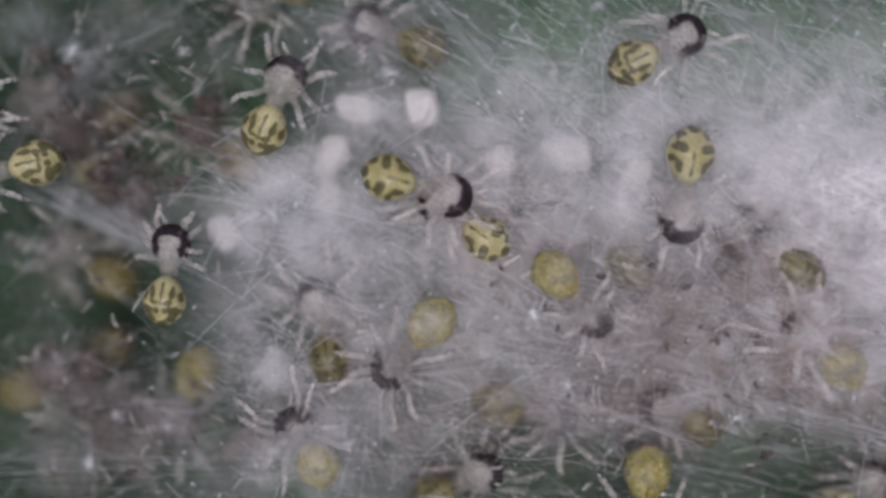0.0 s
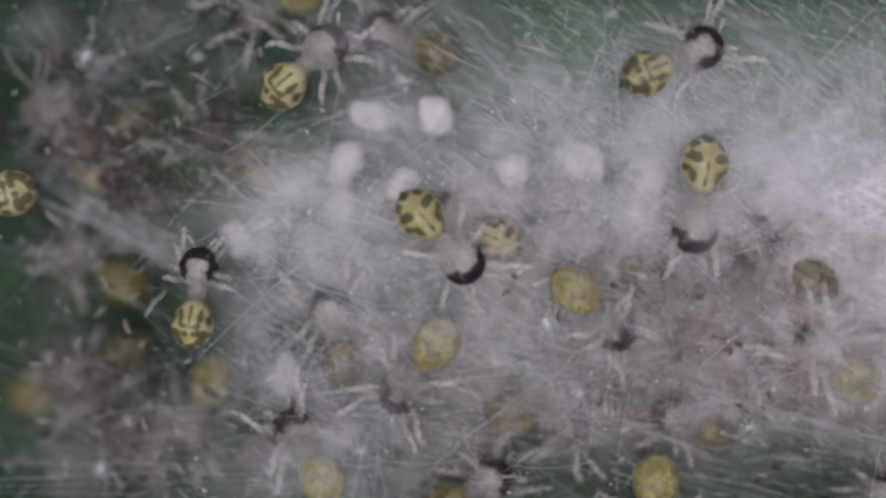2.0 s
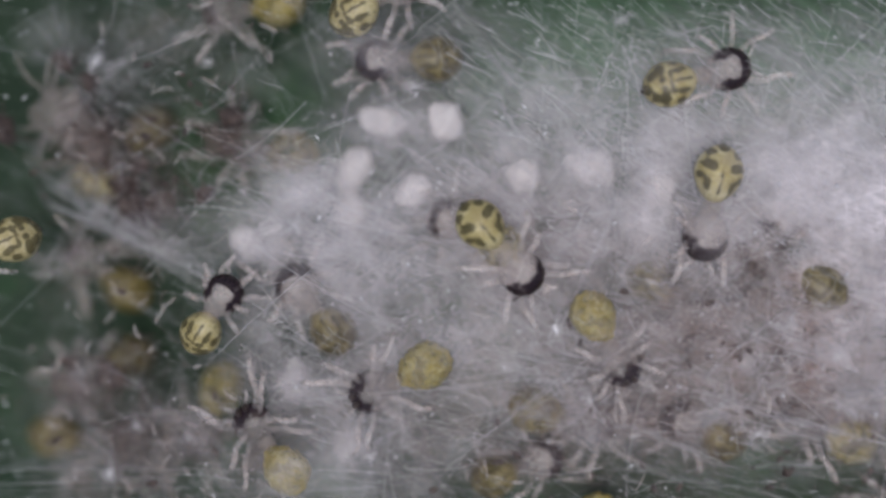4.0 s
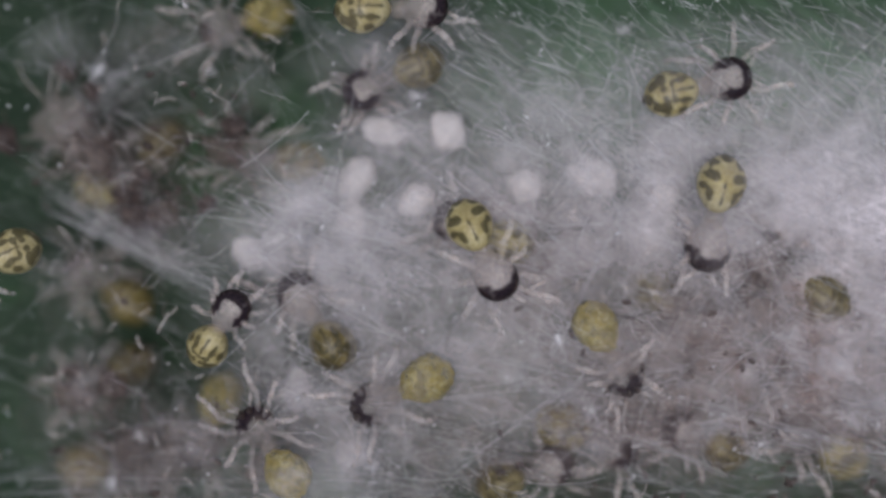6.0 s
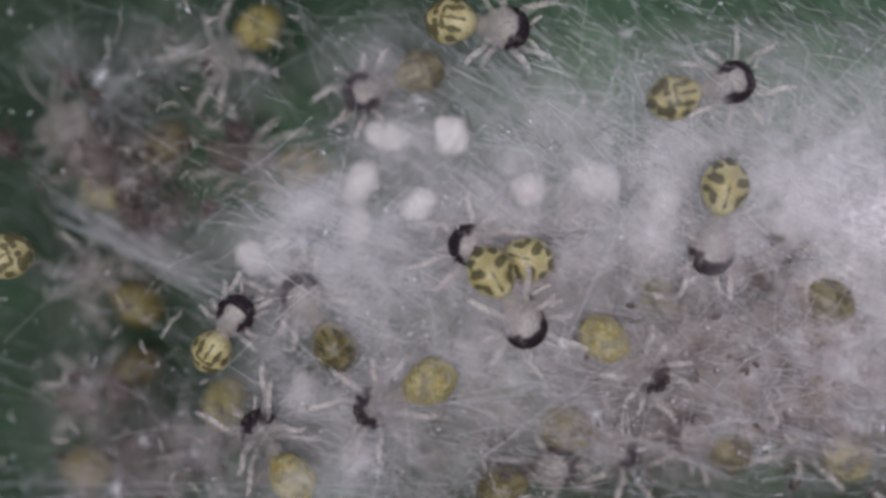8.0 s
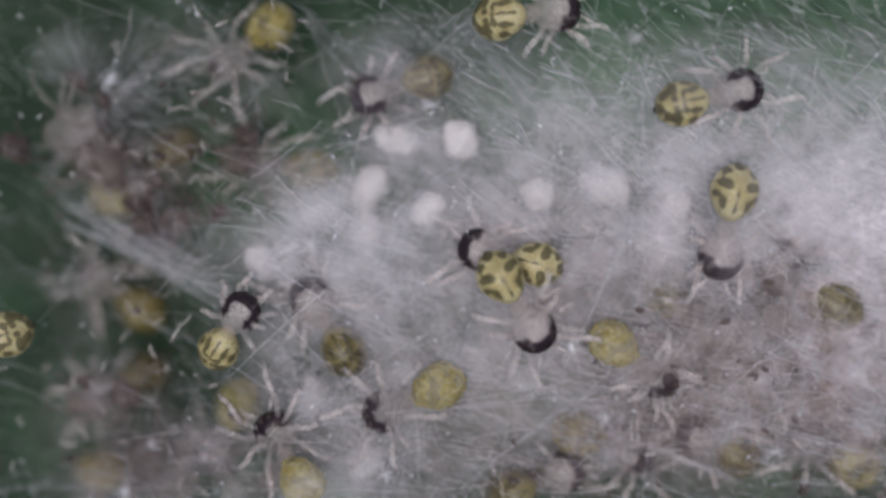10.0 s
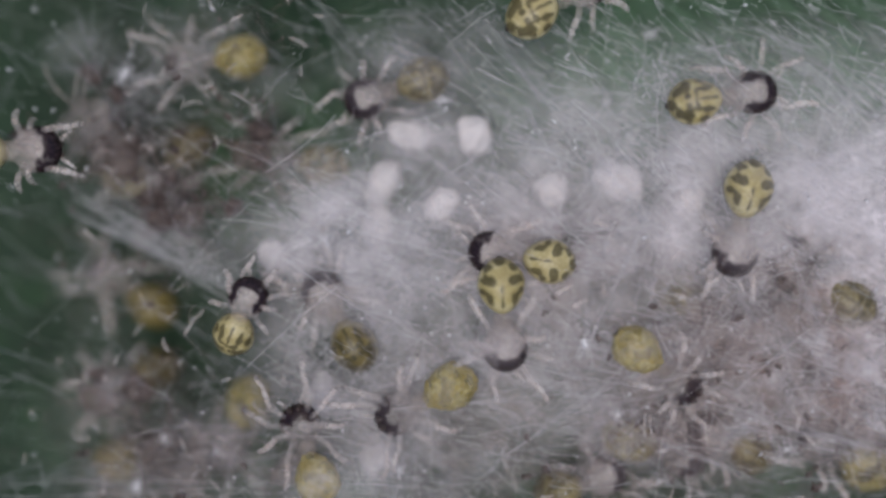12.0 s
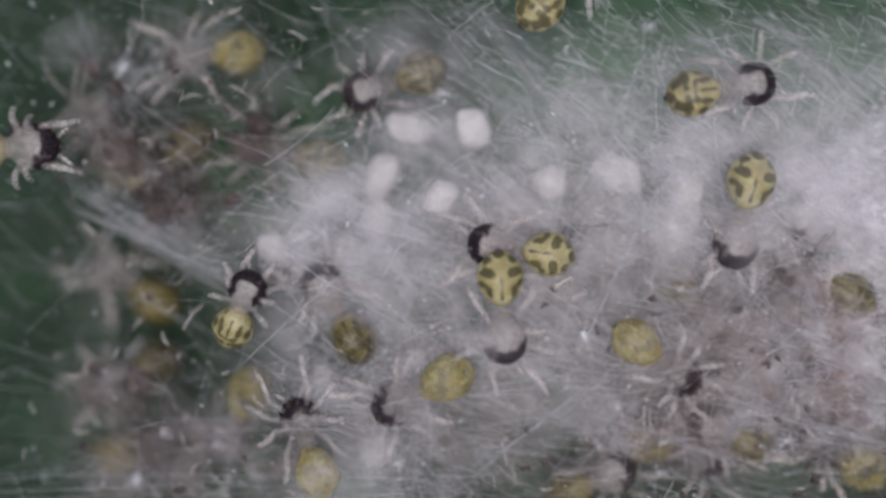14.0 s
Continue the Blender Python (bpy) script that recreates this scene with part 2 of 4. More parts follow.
# ---- silk ----
# Patches in which the silk lies thick: x, y, half widths, amount.
THICK = [(-4.3, 3.0, 1.0, 0.6, 0.06), (4.1, 2.2, 0.9, 0.6, 0.25), (4.4, -0.6, 0.8, 0.6, 0.25), (5.2, 1.9, 1.3, 0.7, 0.22), (4.6, -0.4, 0.8, 0.5, 0.30), (-1.3, 2.3, 0.7, 0.5, 0.30), (6.2, 0.5, 1.8, 1.2, 0.35), (5.9, -0.7, 1.3, 0.9, 0.40), (6.8, -1.4, 1.2, 0.8, 0.30), (1.9, -2.5, 0.5, 0.35, 0.4), (-2.95, -2.2, 0.35, 0.5, 0.4), (2.4, -1.5, 0.6, 0.3, 0.3), (-3.1, 0.6, 0.5, 0.4, 0.4), (-1.0, 0.9, 0.7, 0.4, 0.35),
         (4.0, 1.6, 1.6, 0.8, 0.35), (1.4, 0.8, 1.6, 0.6, 0.35), (2.0, 2.2, 2.6, 0.8, 0.40), (5.0, 3.4, 4.5, 0.9, 0.12), (-7.0, 3.9, 1.0, 0.6, 0.13), (1.0, 0.7, 0.9, 0.7, 0.3), (4.8, 0.6, 1.0, 0.8, 0.30), (6.6, -0.2, 1.3, 1.0, 0.48), (-6.0, -3.0, 2.2, 1.2, 0.08), (-5.6, 2.0, 1.6, 1.0, 0.07), (-3.9, 4.0, 1.6, 0.9, 0.02), (-0.9, 3.7, 1.4, 0.7, 0.14),
         (3.5, -2.4, 3.0, 0.7, 0.30), (4.5, -3.9, 4.0, 0.9, 0.07), (-2.0, -4.0, 3.0, 0.7, 0.12), (5.3, -1.2, 1.9, 1.0, 0.45), (3.3, 0.9, 1.6, 0.7, 0.45),
         (7.4, 0.3, 2.7, 1.9, 0.98), (5.2, 1.3, 2.0, 0.9, 0.65), (2.2, 1.1, 3.2, 1.1, 0.45), (-0.4, 0.1, 2.8, 1.0, 0.62),
         (-3.0, 0.5, 0.9, 0.8, 0.55), (1.0, -1.4, 3.4, 1.2, 0.42), (-2.2, -1.2, 1.5, 1.0, 0.35), (5.2, -1.9, 3.2, 1.0, 0.40),
         (-1.5, -3.0, 1.6, 0.8, 0.35), (4.4, 2.4, 3.6, 1.0, 0.28), (-5.4, 0.5, 1.2, 0.5, 0.10),
         (-2.9, 1.2, 0.7, 0.6, 0.6), (-1.9, 0.4, 0.8, 0.6, 0.5), (-2.6, -2.2, 0.6, 0.5, 0.35), (-1.2, -3.1, 0.6, 0.4, 0.4), (4.0, 0.0, 0.9, 0.6, 0.45), (-0.2, 4.0, 2.0, 0.8, 0.05)]


def silk_amount(x, y):
    free = 1.0
    for cx, cy, rx, ry, amount in THICK:
        free *= 1 - amount * math.exp(-((x - cx) / rx) ** 2 - ((y - cy) / ry) ** 2)
    return 1 - free


# Brown patches in the silk, dirty with shed skins; left and lower ones paint in dimness: x, y, half width, amount.
DIRT_AND_DIM = [(4.8, -3.6, 1.3, 0.8), (2.0, -0.5, 1.5, 0.30), (0.6, 0.5, 1.3, 0.30), (-1.0, -2.2, 1.6, 0.35), (3.6, -3.3, 1.5, 0.8), (0.0, -3.4, 1.2, 0.4), (-6.4, 0.0, 1.9, 0.9), (-6.0, -3.3, 1.9, 0.9), (-5.2, 3.0, 1.6, 0.7), (-3.8, 4.2, 1.2, 0.6), (-3.6, -3.6, 1.4, 0.5), (1.5, -3.8, 2.0, 0.7), (6.0, -3.6, 2.4, 0.8), (5.6, -0.3, 1.0, 0.5), (4.1, -0.9, 1.3, 0.5), (5.8, -2.0, 1.6, 0.5), (2.6, -1.6, 1.2, 0.35), (-6.3, 2.2, 1.0, 0.8), (-6.2, -2.9, 1.0, 0.8), (-4.4, 1.8, 0.8, 0.6), (1.0, 0.4, 0.8, 0.3)]


def dirt_and_dim_amount(x, y):
    return min(1.0, sum(a * math.exp(-((x - cx) / r) ** 2 - ((y - cy) / r) ** 2) for cx, cy, r, a in DIRT_AND_DIM))


def sheet_height(x, y, base):
    sag = -0.75 * smooth_step(-3.5, -8.0, x) + 0.35 * smooth_step(-1.0, 4.0, x) * smooth_step(1.2, 3.4, y)
    return base + sag + 0.16 * noise.noise(Vector((x * 0.45, y * 0.45, base * 3))) + 0.05 * noise.noise(Vector((x * 1.6, y * 1.6, base)))


# Where the topmost veil of silk hangs over the spiderlings: x, y, half width, half depth, amount.
VEIL = [(2.25, -0.95, 0.5, 0.4, 0.24), (-0.35, -1.75, 0.45, 0.4, 0.14), (4.0, 1.7, 0.7, 0.6, 0.22), (4.1, 0.5, 0.6, 0.5, 0.12), (3.4, 3.1, 0.6, 0.5, 0.10), (5.9, -1.1, 2.0, 1.2, 0.34), (1.3, -2.5, 0.8, 0.6, 0.26), (2.2, -0.3, 0.6, 0.5, 0.16), (-0.2, -1.3, 0.6, 0.5, 0.20), (-2.2, -3.6, 1.0, 0.7, 0.20), (6.9, -2.4, 1.0, 0.7, 0.26),
        (-4.6, -2.75, 0.55, 0.5, 0.32), (-6.4, -3.7, 0.6, 0.5, 0.26), (-6.6, -0.35, 0.7, 0.6, 0.16), (-4.9, 3.9, 0.8, 0.5, 0.14),
        (3.0, -3.0, 0.8, 0.6, 0.25), (2.9, -0.9, 0.6, 0.5, 0.18), (-6.4, -2.0, 0.7, 0.5, 0.16), (-1.6, 3.4, 0.9, 0.6, 0.14), (-1.0, -2.3, 0.9, 0.6, 0.14), (-3.0, -3.3, 0.9, 0.6, 0.16)]


def silk_veil(x, y):
    return 1 - math.prod(1 - a * math.exp(-((x - cx) / rx) ** 2 - ((y - cy) / ry) ** 2) for cx, cy, rx, ry, a in VEIL)


def silk_sheet(base, low, share, label, amount=silk_amount):
    xs, ys = np.arange(-11, 11.01, 0.15), np.arange(-7.5, 7.51, 0.15)
    verts, faces, mark = [], [], []
    for x in xs:
        for y in ys:
            verts.append((x * MM, y * MM, sheet_height(x, y, base) * MM))
            edge = 1 - smooth_step(9.0, 10.8, abs(x))
            edge *= 1 - smooth_step(6.0, 7.2, abs(y))
            patch = noise.noise(Vector((x * 0.8, y * 0.8, base * 5))) + 0.9 * noise.noise(Vector((x * 2.1 + 7, y * 2.1, base * 5)))
            felt = 0.7 * math.exp(-((x - 8.2) / 2.4) ** 2 - ((y - 0.4) / 1.7) ** 2)
            mark.append(max(0.0, (low + share * amount(x, y) * (1 + 0.65 * patch) + felt * (share < 1)) * edge))
    n = len(ys)
    for i in range(len(xs) - 1):
        for j in range(n - 1):
            a = i * n + j
            ring = (a, a + n, a + n + 1, a + 1)
            if max(mark[k] for k in ring) > 0.035:
                faces.append(ring)
    me = mesh_of("silk_sheet", verts, faces, SHEET, mark)
    me.attributes.new("dirt_and_dim", "FLOAT", "POINT").data.foreach_set("value", [dirt_and_dim_amount(v[0] / MM, v[1] / MM) for v in verts])
    ob = new("silk_sheet", me)
    return tagged(ob, label, "silk", kind="stuff")


silk_sheet(0.30, 0.012, 0.66, "hazy white silk felt close over the leaf")
silk_sheet(0.62, 0.0, 0.60, "cloudy white silk felt over deeper spiderlings")
silk_sheet(1.08, 0.0, 0.38, "thin white silk sheet under the spiderlings")
silk_sheet(1.86, 0.0, 1.0, "thin torn veil of silk over upturned spiderlings", silk_veil)


def fibre_mesh(name, runs, sides=3):
    """One mesh of many threads; each run is a list of points and a radius, in millimetres."""
    verts, faces = [], []
    for pts, r in runs:
        v, f = tube([(x * MM, y * MM, z * MM) for x, y, z in pts], [r * MM] * len(pts), sides)
        o = len(verts)
        verts += v
        faces += [tuple(o + k for k in q) for q in f[:-2]]
    return mesh_of(name, verts, faces, SILK)


def thread(rng, x, y, z, way, length, bend, slope=0.0, steps=6):
    """A gently bent thread through x, y, z."""
    pts, a, px, py = [], way - bend / 2, 0.0, 0.0
    step = length / steps
    for i in range(steps + 1):
        pts.append([px, py, slope * (i - steps / 2) * step])
        px, py, a = px + math.cos(a) * step, py + math.sin(a) * step, a + bend / steps
    mx, my, _ = pts[steps // 2]
    return [(p[0] - mx + x, p[1] - my + y, p[2] + z + rng.uniform(-0.012, 0.012)) for p in pts]


def grain(x, y):
    """Way in which most threads run at a place, in radians."""
    if x > 1.5 and y > 1.0:
        return radians(-36)
    if y < -1.6:
        return radians(-12)
    return radians(-25)


def silk_threads(count, base, spread, seed, label, thick=(0.003, 0.007), along=0.5, even=0.25):
    rng = random.Random(seed)
    runs = []
    while len(runs) < count:
        x, y = rng.uniform(-10, 10), rng.uniform(-6.3, 6.3)
        if rng.random() > even + (1 - even) * silk_amount(x, y):
            continue
        way = grain(x, y) + rng.gauss(0, 0.35) if rng.random() < along else rng.uniform(0, math.pi)
        z = sheet_height(x, y, base) + rng.gauss(0, spread)
        z = max(z, leaf_top(x, y) + 0.03)
        r = thick[0] + (thick[1] - thick[0]) * rng.random() ** 3
        runs.append((thread(rng, x, y, z, way, 0.4 + 2.2 * rng.random() ** 2, rng.gauss(0, 0.3), rng.gauss(0, 0.08)), r))
    ob = new("silk_threads", fibre_mesh("silk_threads", runs))
    return tagged(ob, label, "silk", kind="stuff")


silk_threads(3400, 0.35, 0.18, 11, "dense fine white silk threads over the leaf", thick=(0.002, 0.005), along=0.7, even=0.05)
silk_threads(2600, 1.0, 0.18, 12, "tangled white silk threads round the spiderlings", thick=(0.0018, 0.006), even=0.02)
silk_threads(80, 1.6, 0.22, 13, "sparse white silk threads above the spiderlings", thick=(0.0015, 0.003), even=0.06)


def silk_wisps(count, x0, x1, y0, y1, way, rise, thick, seed, label):
    """Short curly wisps that lie loose on the web."""
    rng = random.Random(seed)
    runs = []
    for _ in range(count):
        x, y = rng.uniform(x0, x1), rng.uniform(y0, y1)
        z = max(leaf_top(x, y) + rise[0], sheet_height(x, y, 0.9)) + rng.uniform(0, rise[1])
        turn, length, bend = radians(way) + rng.gauss(0, 0.24), 0.10 + 0.8 * rng.random() ** 2.5, rng.gauss(0, 0.28)
        for _ in range(rng.choice((1, 1, 2, 3, 5))):
            runs.append((thread(rng, x + rng.gauss(0, 0.02), y + rng.gauss(0, 0.02), z + rng.gauss(0, 0.02), turn + rng.gauss(0, 0.05), length * rng.uniform(0.6, 1.1), bend, rng.gauss(0, 0.15), 5),
                         thick[0] + (thick[1] - thick[0]) * rng.random() ** 2))
    return tagged(new("silk_wisps", fibre_mesh("silk_wisps", runs)), label, "silk", kind="stuff")


silk_wisps(850, -0.5, 9.0, 1.5, 5.2, -36, (0.2, 0.45), (0.001, 0.0048), 21, "short curly white silk wisps over green leaf")
silk_wisps(300, -1.0, 9.0, -4.8, -0.8, -14, (0.3, 0.15), (0.0012, 0.0045), 22, "short white silk wisps over brownish silk")


def silk_strand(x0, y0, x1, y1, z, width, count, seed, label):
    """A band of threads that run side by side from one place to another."""
    rng = random.Random(seed)
    runs = []
    length, way = math.hypot(x1 - x0, y1 - y0), math.atan2(y1 - y0, x1 - x0)
    for _ in range(count):
        off, s = rng.gauss(0, width / 2), rng.gauss(0.5, 0.08)
        x, y = x0 + (x1 - x0) * s - math.sin(way) * off, y0 + (y1 - y0) * s + math.cos(way) * off
        runs.append((thread(rng, x, y, z + rng.gauss(0, width / 4), way + rng.gauss(0, 0.05), length * rng.uniform(0.6, 1.1), rng.gauss(0, 0.12)),
                     rng.uniform(0.002, 0.0045)))
    ob = new("silk_strand", None)
    ob.location = ((x0 + x1) / 2 * MM, (y0 + y1) / 2 * MM, z * MM)
    back = Matrix.Translation(-ob.location)
    if count > 15:
        tagged(part("threads", fibre_mesh("threads", runs), ob, back), kind="stuff")
    else:
        for run in runs:
            part("thread", fibre_mesh("thread", [run]), ob, back)
    return tagged(ob, label, "silk strand", group="silk strands")


STRANDS = [(-7.3, 1.3, -4.2, -0.4, 0.25, 0.26, 42), (-7.9, 1.9, -5.9, 3.9, -0.3, 0.25, 14), (-6.9, 2.7, -4.4, 4.6, -0.4, 0.5, 16),
           (-7.8, -3.95, -1.6, -3.8, 0.6, 0.25, 7), (1.2, -2.2, 4.4, -3.3, 1.05, 0.06, 6), (-0.4, -3.4, 2.2, -1.6, 1.1, 0.06, 6),
           (3.9, -2.2, 7.6, -3.2, 1.0, 0.2, 20), (4.5, 4.2, 7.7, 2.1, 0.7, 0.3, 24), (-0.2, 4.3, 1.6, 2.2, 0.6, 0.16, 14),
           (1.6, -1.0, 2.6, 1.0, 1.0, 0.08, 6), (-3.1, -2.4, 0.6, -1.95, 1.2, 0.05, 4)]
for i, s in enumerate(STRANDS):
    silk_strand(*s, 40 + i, "band of white silk threads stretched over the leaf" if i < 1 else "few white silk threads drawn tight together")


def silk_knot(x, y, z, size, seed):
    """A small bright tuft: a lump of silk with threads that stick out."""
    rng = random.Random(seed)
    ob = new("silk_tuft", None)
    ob.location = (x * MM, y * MM, z * MM)
    lump = ball("lump", (size * 0.20, size * 0.34, size * 0.16), KNOT, lambda a, b, c: tuple(
        q * (1 + 0.45 * noise.noise(Vector((a * 1.7 + seed, b * 1.7, c * 1.7)))) for q in (a, b, c)), around=14, along=10)
    part("lump", lump, ob, pose(0, 0, 0, 0, 0, rng.uniform(0, 180)))
    runs = [(thread(rng, rng.gauss(0, size * 0.2), rng.gauss(0, size * 0.2), 0, rng.uniform(0, math.pi), size * rng.uniform(1.0, 3.2), rng.gauss(0, 0.4)),
             rng.uniform(0.005, 0.012)) for _ in range(12)]
    for run in runs:
        part("thread", fibre_mesh("thread", [run]), ob)
    return tagged(ob, "small bright knot of white silk threads", "silk tuft", group="silk tufts")


TUFTS = [(-6.5, 3.5, 0.2, 0.22), (1.52, -1.1, 1.05, 0.26), (4.95, -2.85, 1.0, 0.12), (7.2, 3.15, 0.5, 0.18), (-4.6, 3.5, 0.0, 0.10),
         (2.7, 4.25, 0.4, 0.12), (1.9, 3.05, 0.6, 0.09), (-6.2, -3.75, 0.2, 0.2), (-2.9, 0.6, 0.9, 0.16), (6.0, 4.3, 0.3, 0.14),
         (4.3, 2.25, 0.7, 0.15), (-0.9, 3.0, 0.7, 0.14), (2.1, -2.3, 1.0, 0.14), (-5.7, -2.9, 0.3, 0.13), (-1.6, -3.3, 0.9, 0.12)]
for i, (x, y, z, s) in enumerate(TUFTS):
    silk_knot(x, y, z, s, i)


def silk_specks(count, seed):
    """Tiny white beads, added to stand in for glints on the silk."""
    rng = random.Random(seed)
    verts, faces = [], []
    while count:
        x, y = rng.uniform(-8.5, 8.5), rng.uniform(-5, 5)
        if rng.random() > 0.25 + silk_amount(x, y):
            continue
        count -= 1
        z = max(leaf_top(x, y) + 0.05, sheet_height(x, y, rng.choice((0.5, 0.9, 1.15))))
        r, o = 0.009 + 0.026 * rng.random() ** 3, len(verts)
        a = rng.uniform(0, 3)
        lng = rng.uniform(1.0, 2.6)
        for dx, dy, dz in ((lng, 0, 0), (-lng, 0, 0), (0, 1, 0), (0, -1, 0), (0, 0, 1), (0, 0, -1)):
            verts.append(((x + r * (dx * math.cos(a) - dy * math.sin(a))) * MM, (y + r * (dx * math.sin(a) + dy * math.cos(a))) * MM, (z + r * dz) * MM))
        faces += [(o + i, o + j, o + k) for i, j, k in ((0, 2, 4), (2, 1, 4), (1, 3, 4), (3, 0, 4), (2, 0, 5), (1, 2, 5), (3, 1, 5), (0, 3, 5))]
    return tagged(new("silk_specks", mesh_of("silk_specks", verts, faces, KNOT)), "tiny white beads standing in for glints in the web", "silk", kind="stuff")


silk_specks(900, 77)


def egg_shell(x, y, z, rx, ry, turn, seed, label):
    me = ball("egg_shell", (rx, ry, min(rx, ry) * 0.8), EGG, lambda a, b, c: tuple(
        q * (1 + 0.27 * noise.noise(Vector((a * 1.4 + seed * 3, b * 1.4, c * 1.4))) + 0.10 * noise.noise(Vector((a * 4, b * 4 + seed, c * 4)))) for q in (a, b, c)),
        around=30, along=20)
    ob = new("egg_shell", me)
    ob.matrix_basis = pose(x * MM, y * MM, z * MM, 0, 0, turn)
    return tagged(ob, label, "egg shell", group="empty egg shells")


EGGS = [(-1.48, 2.48, 0.2, 0.27, 0.37, 80), (-0.36, 2.43, 0.52, 0.32, 0.34, 0), (0.98, 1.52, 0.5, 0.29, 0.29, 20), (2.15, 1.68, 0.48, 0.32, 0.44, 70),
        (-1.95, 1.62, 0.2, 0.28, 0.42, -30), (-0.92, 1.25, 0.5, 0.24, 0.32, -50), (-2.02, 0.9, 0.1, 0.27, 0.4, 10), (-3.85, 0.28, 0.1, 0.25, 0.32, 25),
        (3.35, 1.35, 0.55, 0.25, 0.3, 0), (-2.0, -3.2, 0.05, 0.32, 0.26, 40), (-3.0, -2.1, 0.0, 0.22, 0.36, 0)]
for i, e in enumerate(EGGS):
    egg_shell(*e, i, "crumpled white empty egg shell held in silk" if i % 3 == 0 else "smooth white empty egg shell in silk")


# ---- the spiderlings ----
def spot(x, y, cx, cy, rx, ry):
    return math.exp(-((x - cx) / rx) ** 2 - ((y - cy) / ry) ** 2)


def under_marks(x, y, z):
    return 0.9 * spot(x, z, 0, 0, 0.25, 0.5) if y < -0.94 else 0.0


def spot_marks(x, y, z):
    """Dark blotches in pairs and a thin bar on the back, none on the belly; x across, y towards the head."""
    if z < -0.1:
        return under_marks(x, y, z)
    a = abs(x)
    m = 1.0 * spot(x, y, 0, 0.60, 0.085, 0.30) + 1.0 * spot(x, y, 0, 0.14, 0.11, 0.17)
    m += 1.3 * spot(a, y, 0.56 - 0.12 * (y - 0.5), 0.50, 0.17, 0.28) + 1.0 * spot(a, y, 0.84, 0.20, 0.13, 0.13)
    m += 1.4 * spot(a, y, 0.60, -0.18, 0.30, 0.17) + 0.9 * spot(a, y, 0.40, -0.06, 0.13, 0.12)
    m += 1.25 * spot(a, y, 0.54, -0.64, 0.22, 0.15) + 1.5 * spot(x, y, 0, -0.86, 0.24, 0.17)
    return min(1.0, m)


def bar_marks(x, y, z):
    """Three long dark bars on the front of the back, blotches behind."""
    if z < -0.1:
        return under_marks(x, y, z)
    a = abs(x)
    m = 1.15 * spot(x, y, 0, 0.40, 0.10, 0.46) + 1.3 * spot(a, y, 0.42 + 0.20 * y, 0.40, 0.16, 0.36) + 0.9 * spot(a, y, 0.30, 0.0, 0.22, 0.08)
    m += 1.1 * spot(a, y, 0.84, 0.24, 0.12, 0.24) + 1.4 * spot(a, y, 0.62, -0.32, 0.30, 0.17)
    m += 1.0 * spot(a, y, 0.16, -0.30, 0.11, 0.13) + 1.3 * spot(a, y, 0.44, -0.66, 0.22, 0.15) + 1.4 * spot(x, y, 0, -0.90, 0.22, 0.15)
    return min(1.0, m)


def belly_marks(x, y, z):
    return 1.2 * spot(x, y, 0, -0.97, 0.2, 0.05)


def bold_crown(x, y, z):
    """A broad black horseshoe round the front and the sides of the head, knobbed at its ends."""
    a = abs(math.degrees(math.atan2(x, y + 0.12)))
    r = math.hypot(x, y)
    band = smooth_step(0.42, 0.58, r + 0.07 * math.cos(math.radians(a * 3.6))) * (1 - smooth_step(96, 118, a))
    knob = 0.9 * spot(abs(x), y, 0.66, -0.30, 0.20, 0.20)
    return max(band, knob) * (1.0 if z > -0.75 else 0.3)


def soft_crown(x, y, z):
    """A crescent across the front that fades inwards and along the sides, with a dark blotch beside it."""
    a = math.degrees(math.atan2(x, y + 0.05))
    r = math.hypot(x, y)
    band = smooth_step(0.34, 0.74, r + 0.10 * math.cos(math.radians(a * 2.4))) * (1 - 0.7 * smooth_step(56, 105, abs(a))) * (1 - smooth_step(105, 135, abs(a)))
    blotch = 1.0 * spot(x, y, 0.56, 0.26, 0.24, 0.30) + 0.5 * spot(x, y, -0.66, 0.10, 0.16, 0.26)
    return min(1.0, max(band, blotch)) * (1.0 if z > -0.75 else 0.3)


def face_marks(x, y, z):
    """The dark mouth parts of one that lies belly up, and dim rims of the jaws."""
    m = 1.1 * spot(abs(x), y, 0.26, 0.66, 0.17, 0.22) + 0.5 * spot(x, y, 0.0, 0.36, 0.40, 0.14)
    return min(1.0, max(m, 0.5 * smooth_step(0.78, 0.95, math.hypot(x, y)) * (y > 0.1)))


def dark_face(x, y, z):
    """A broad black face with pale jaws showing in it."""
    m = smooth_step(-0.02, 0.28, y + 0.10 * math.sin(7 * x)) * (1 - 0.75 * spot(x, y, -0.22, 0.42, 0.14, 0.12))
    return max(1.4 * m, 0.45 * smooth_step(0.76, 0.94, math.hypot(x, y)) * (y > -0.2))


def egg_shape(x, y, z):
    w = 1 + 0.10 * math.cos((y + 0.25) * 2.2) - 0.08 * max(0, -y - 0.6)
    return (x * w, y, z * (1 if z > 0 else 0.92))


def plump_shape(x, y, z):
    """The egg shape, dented and uneven."""
    k = 1.04 + 0.10 * noise.noise(Vector((x * 1.6, y * 1.6 + 4, z * 1.6))) + 0.09 * noise.noise(Vector((x * 5, y * 5, z * 5 + 2))) + 0.04 * noise.noise(Vector((x * 11, y * 11, z * 11 + 5)))
    return tuple(q * k for q in egg_shape(x, y, z))


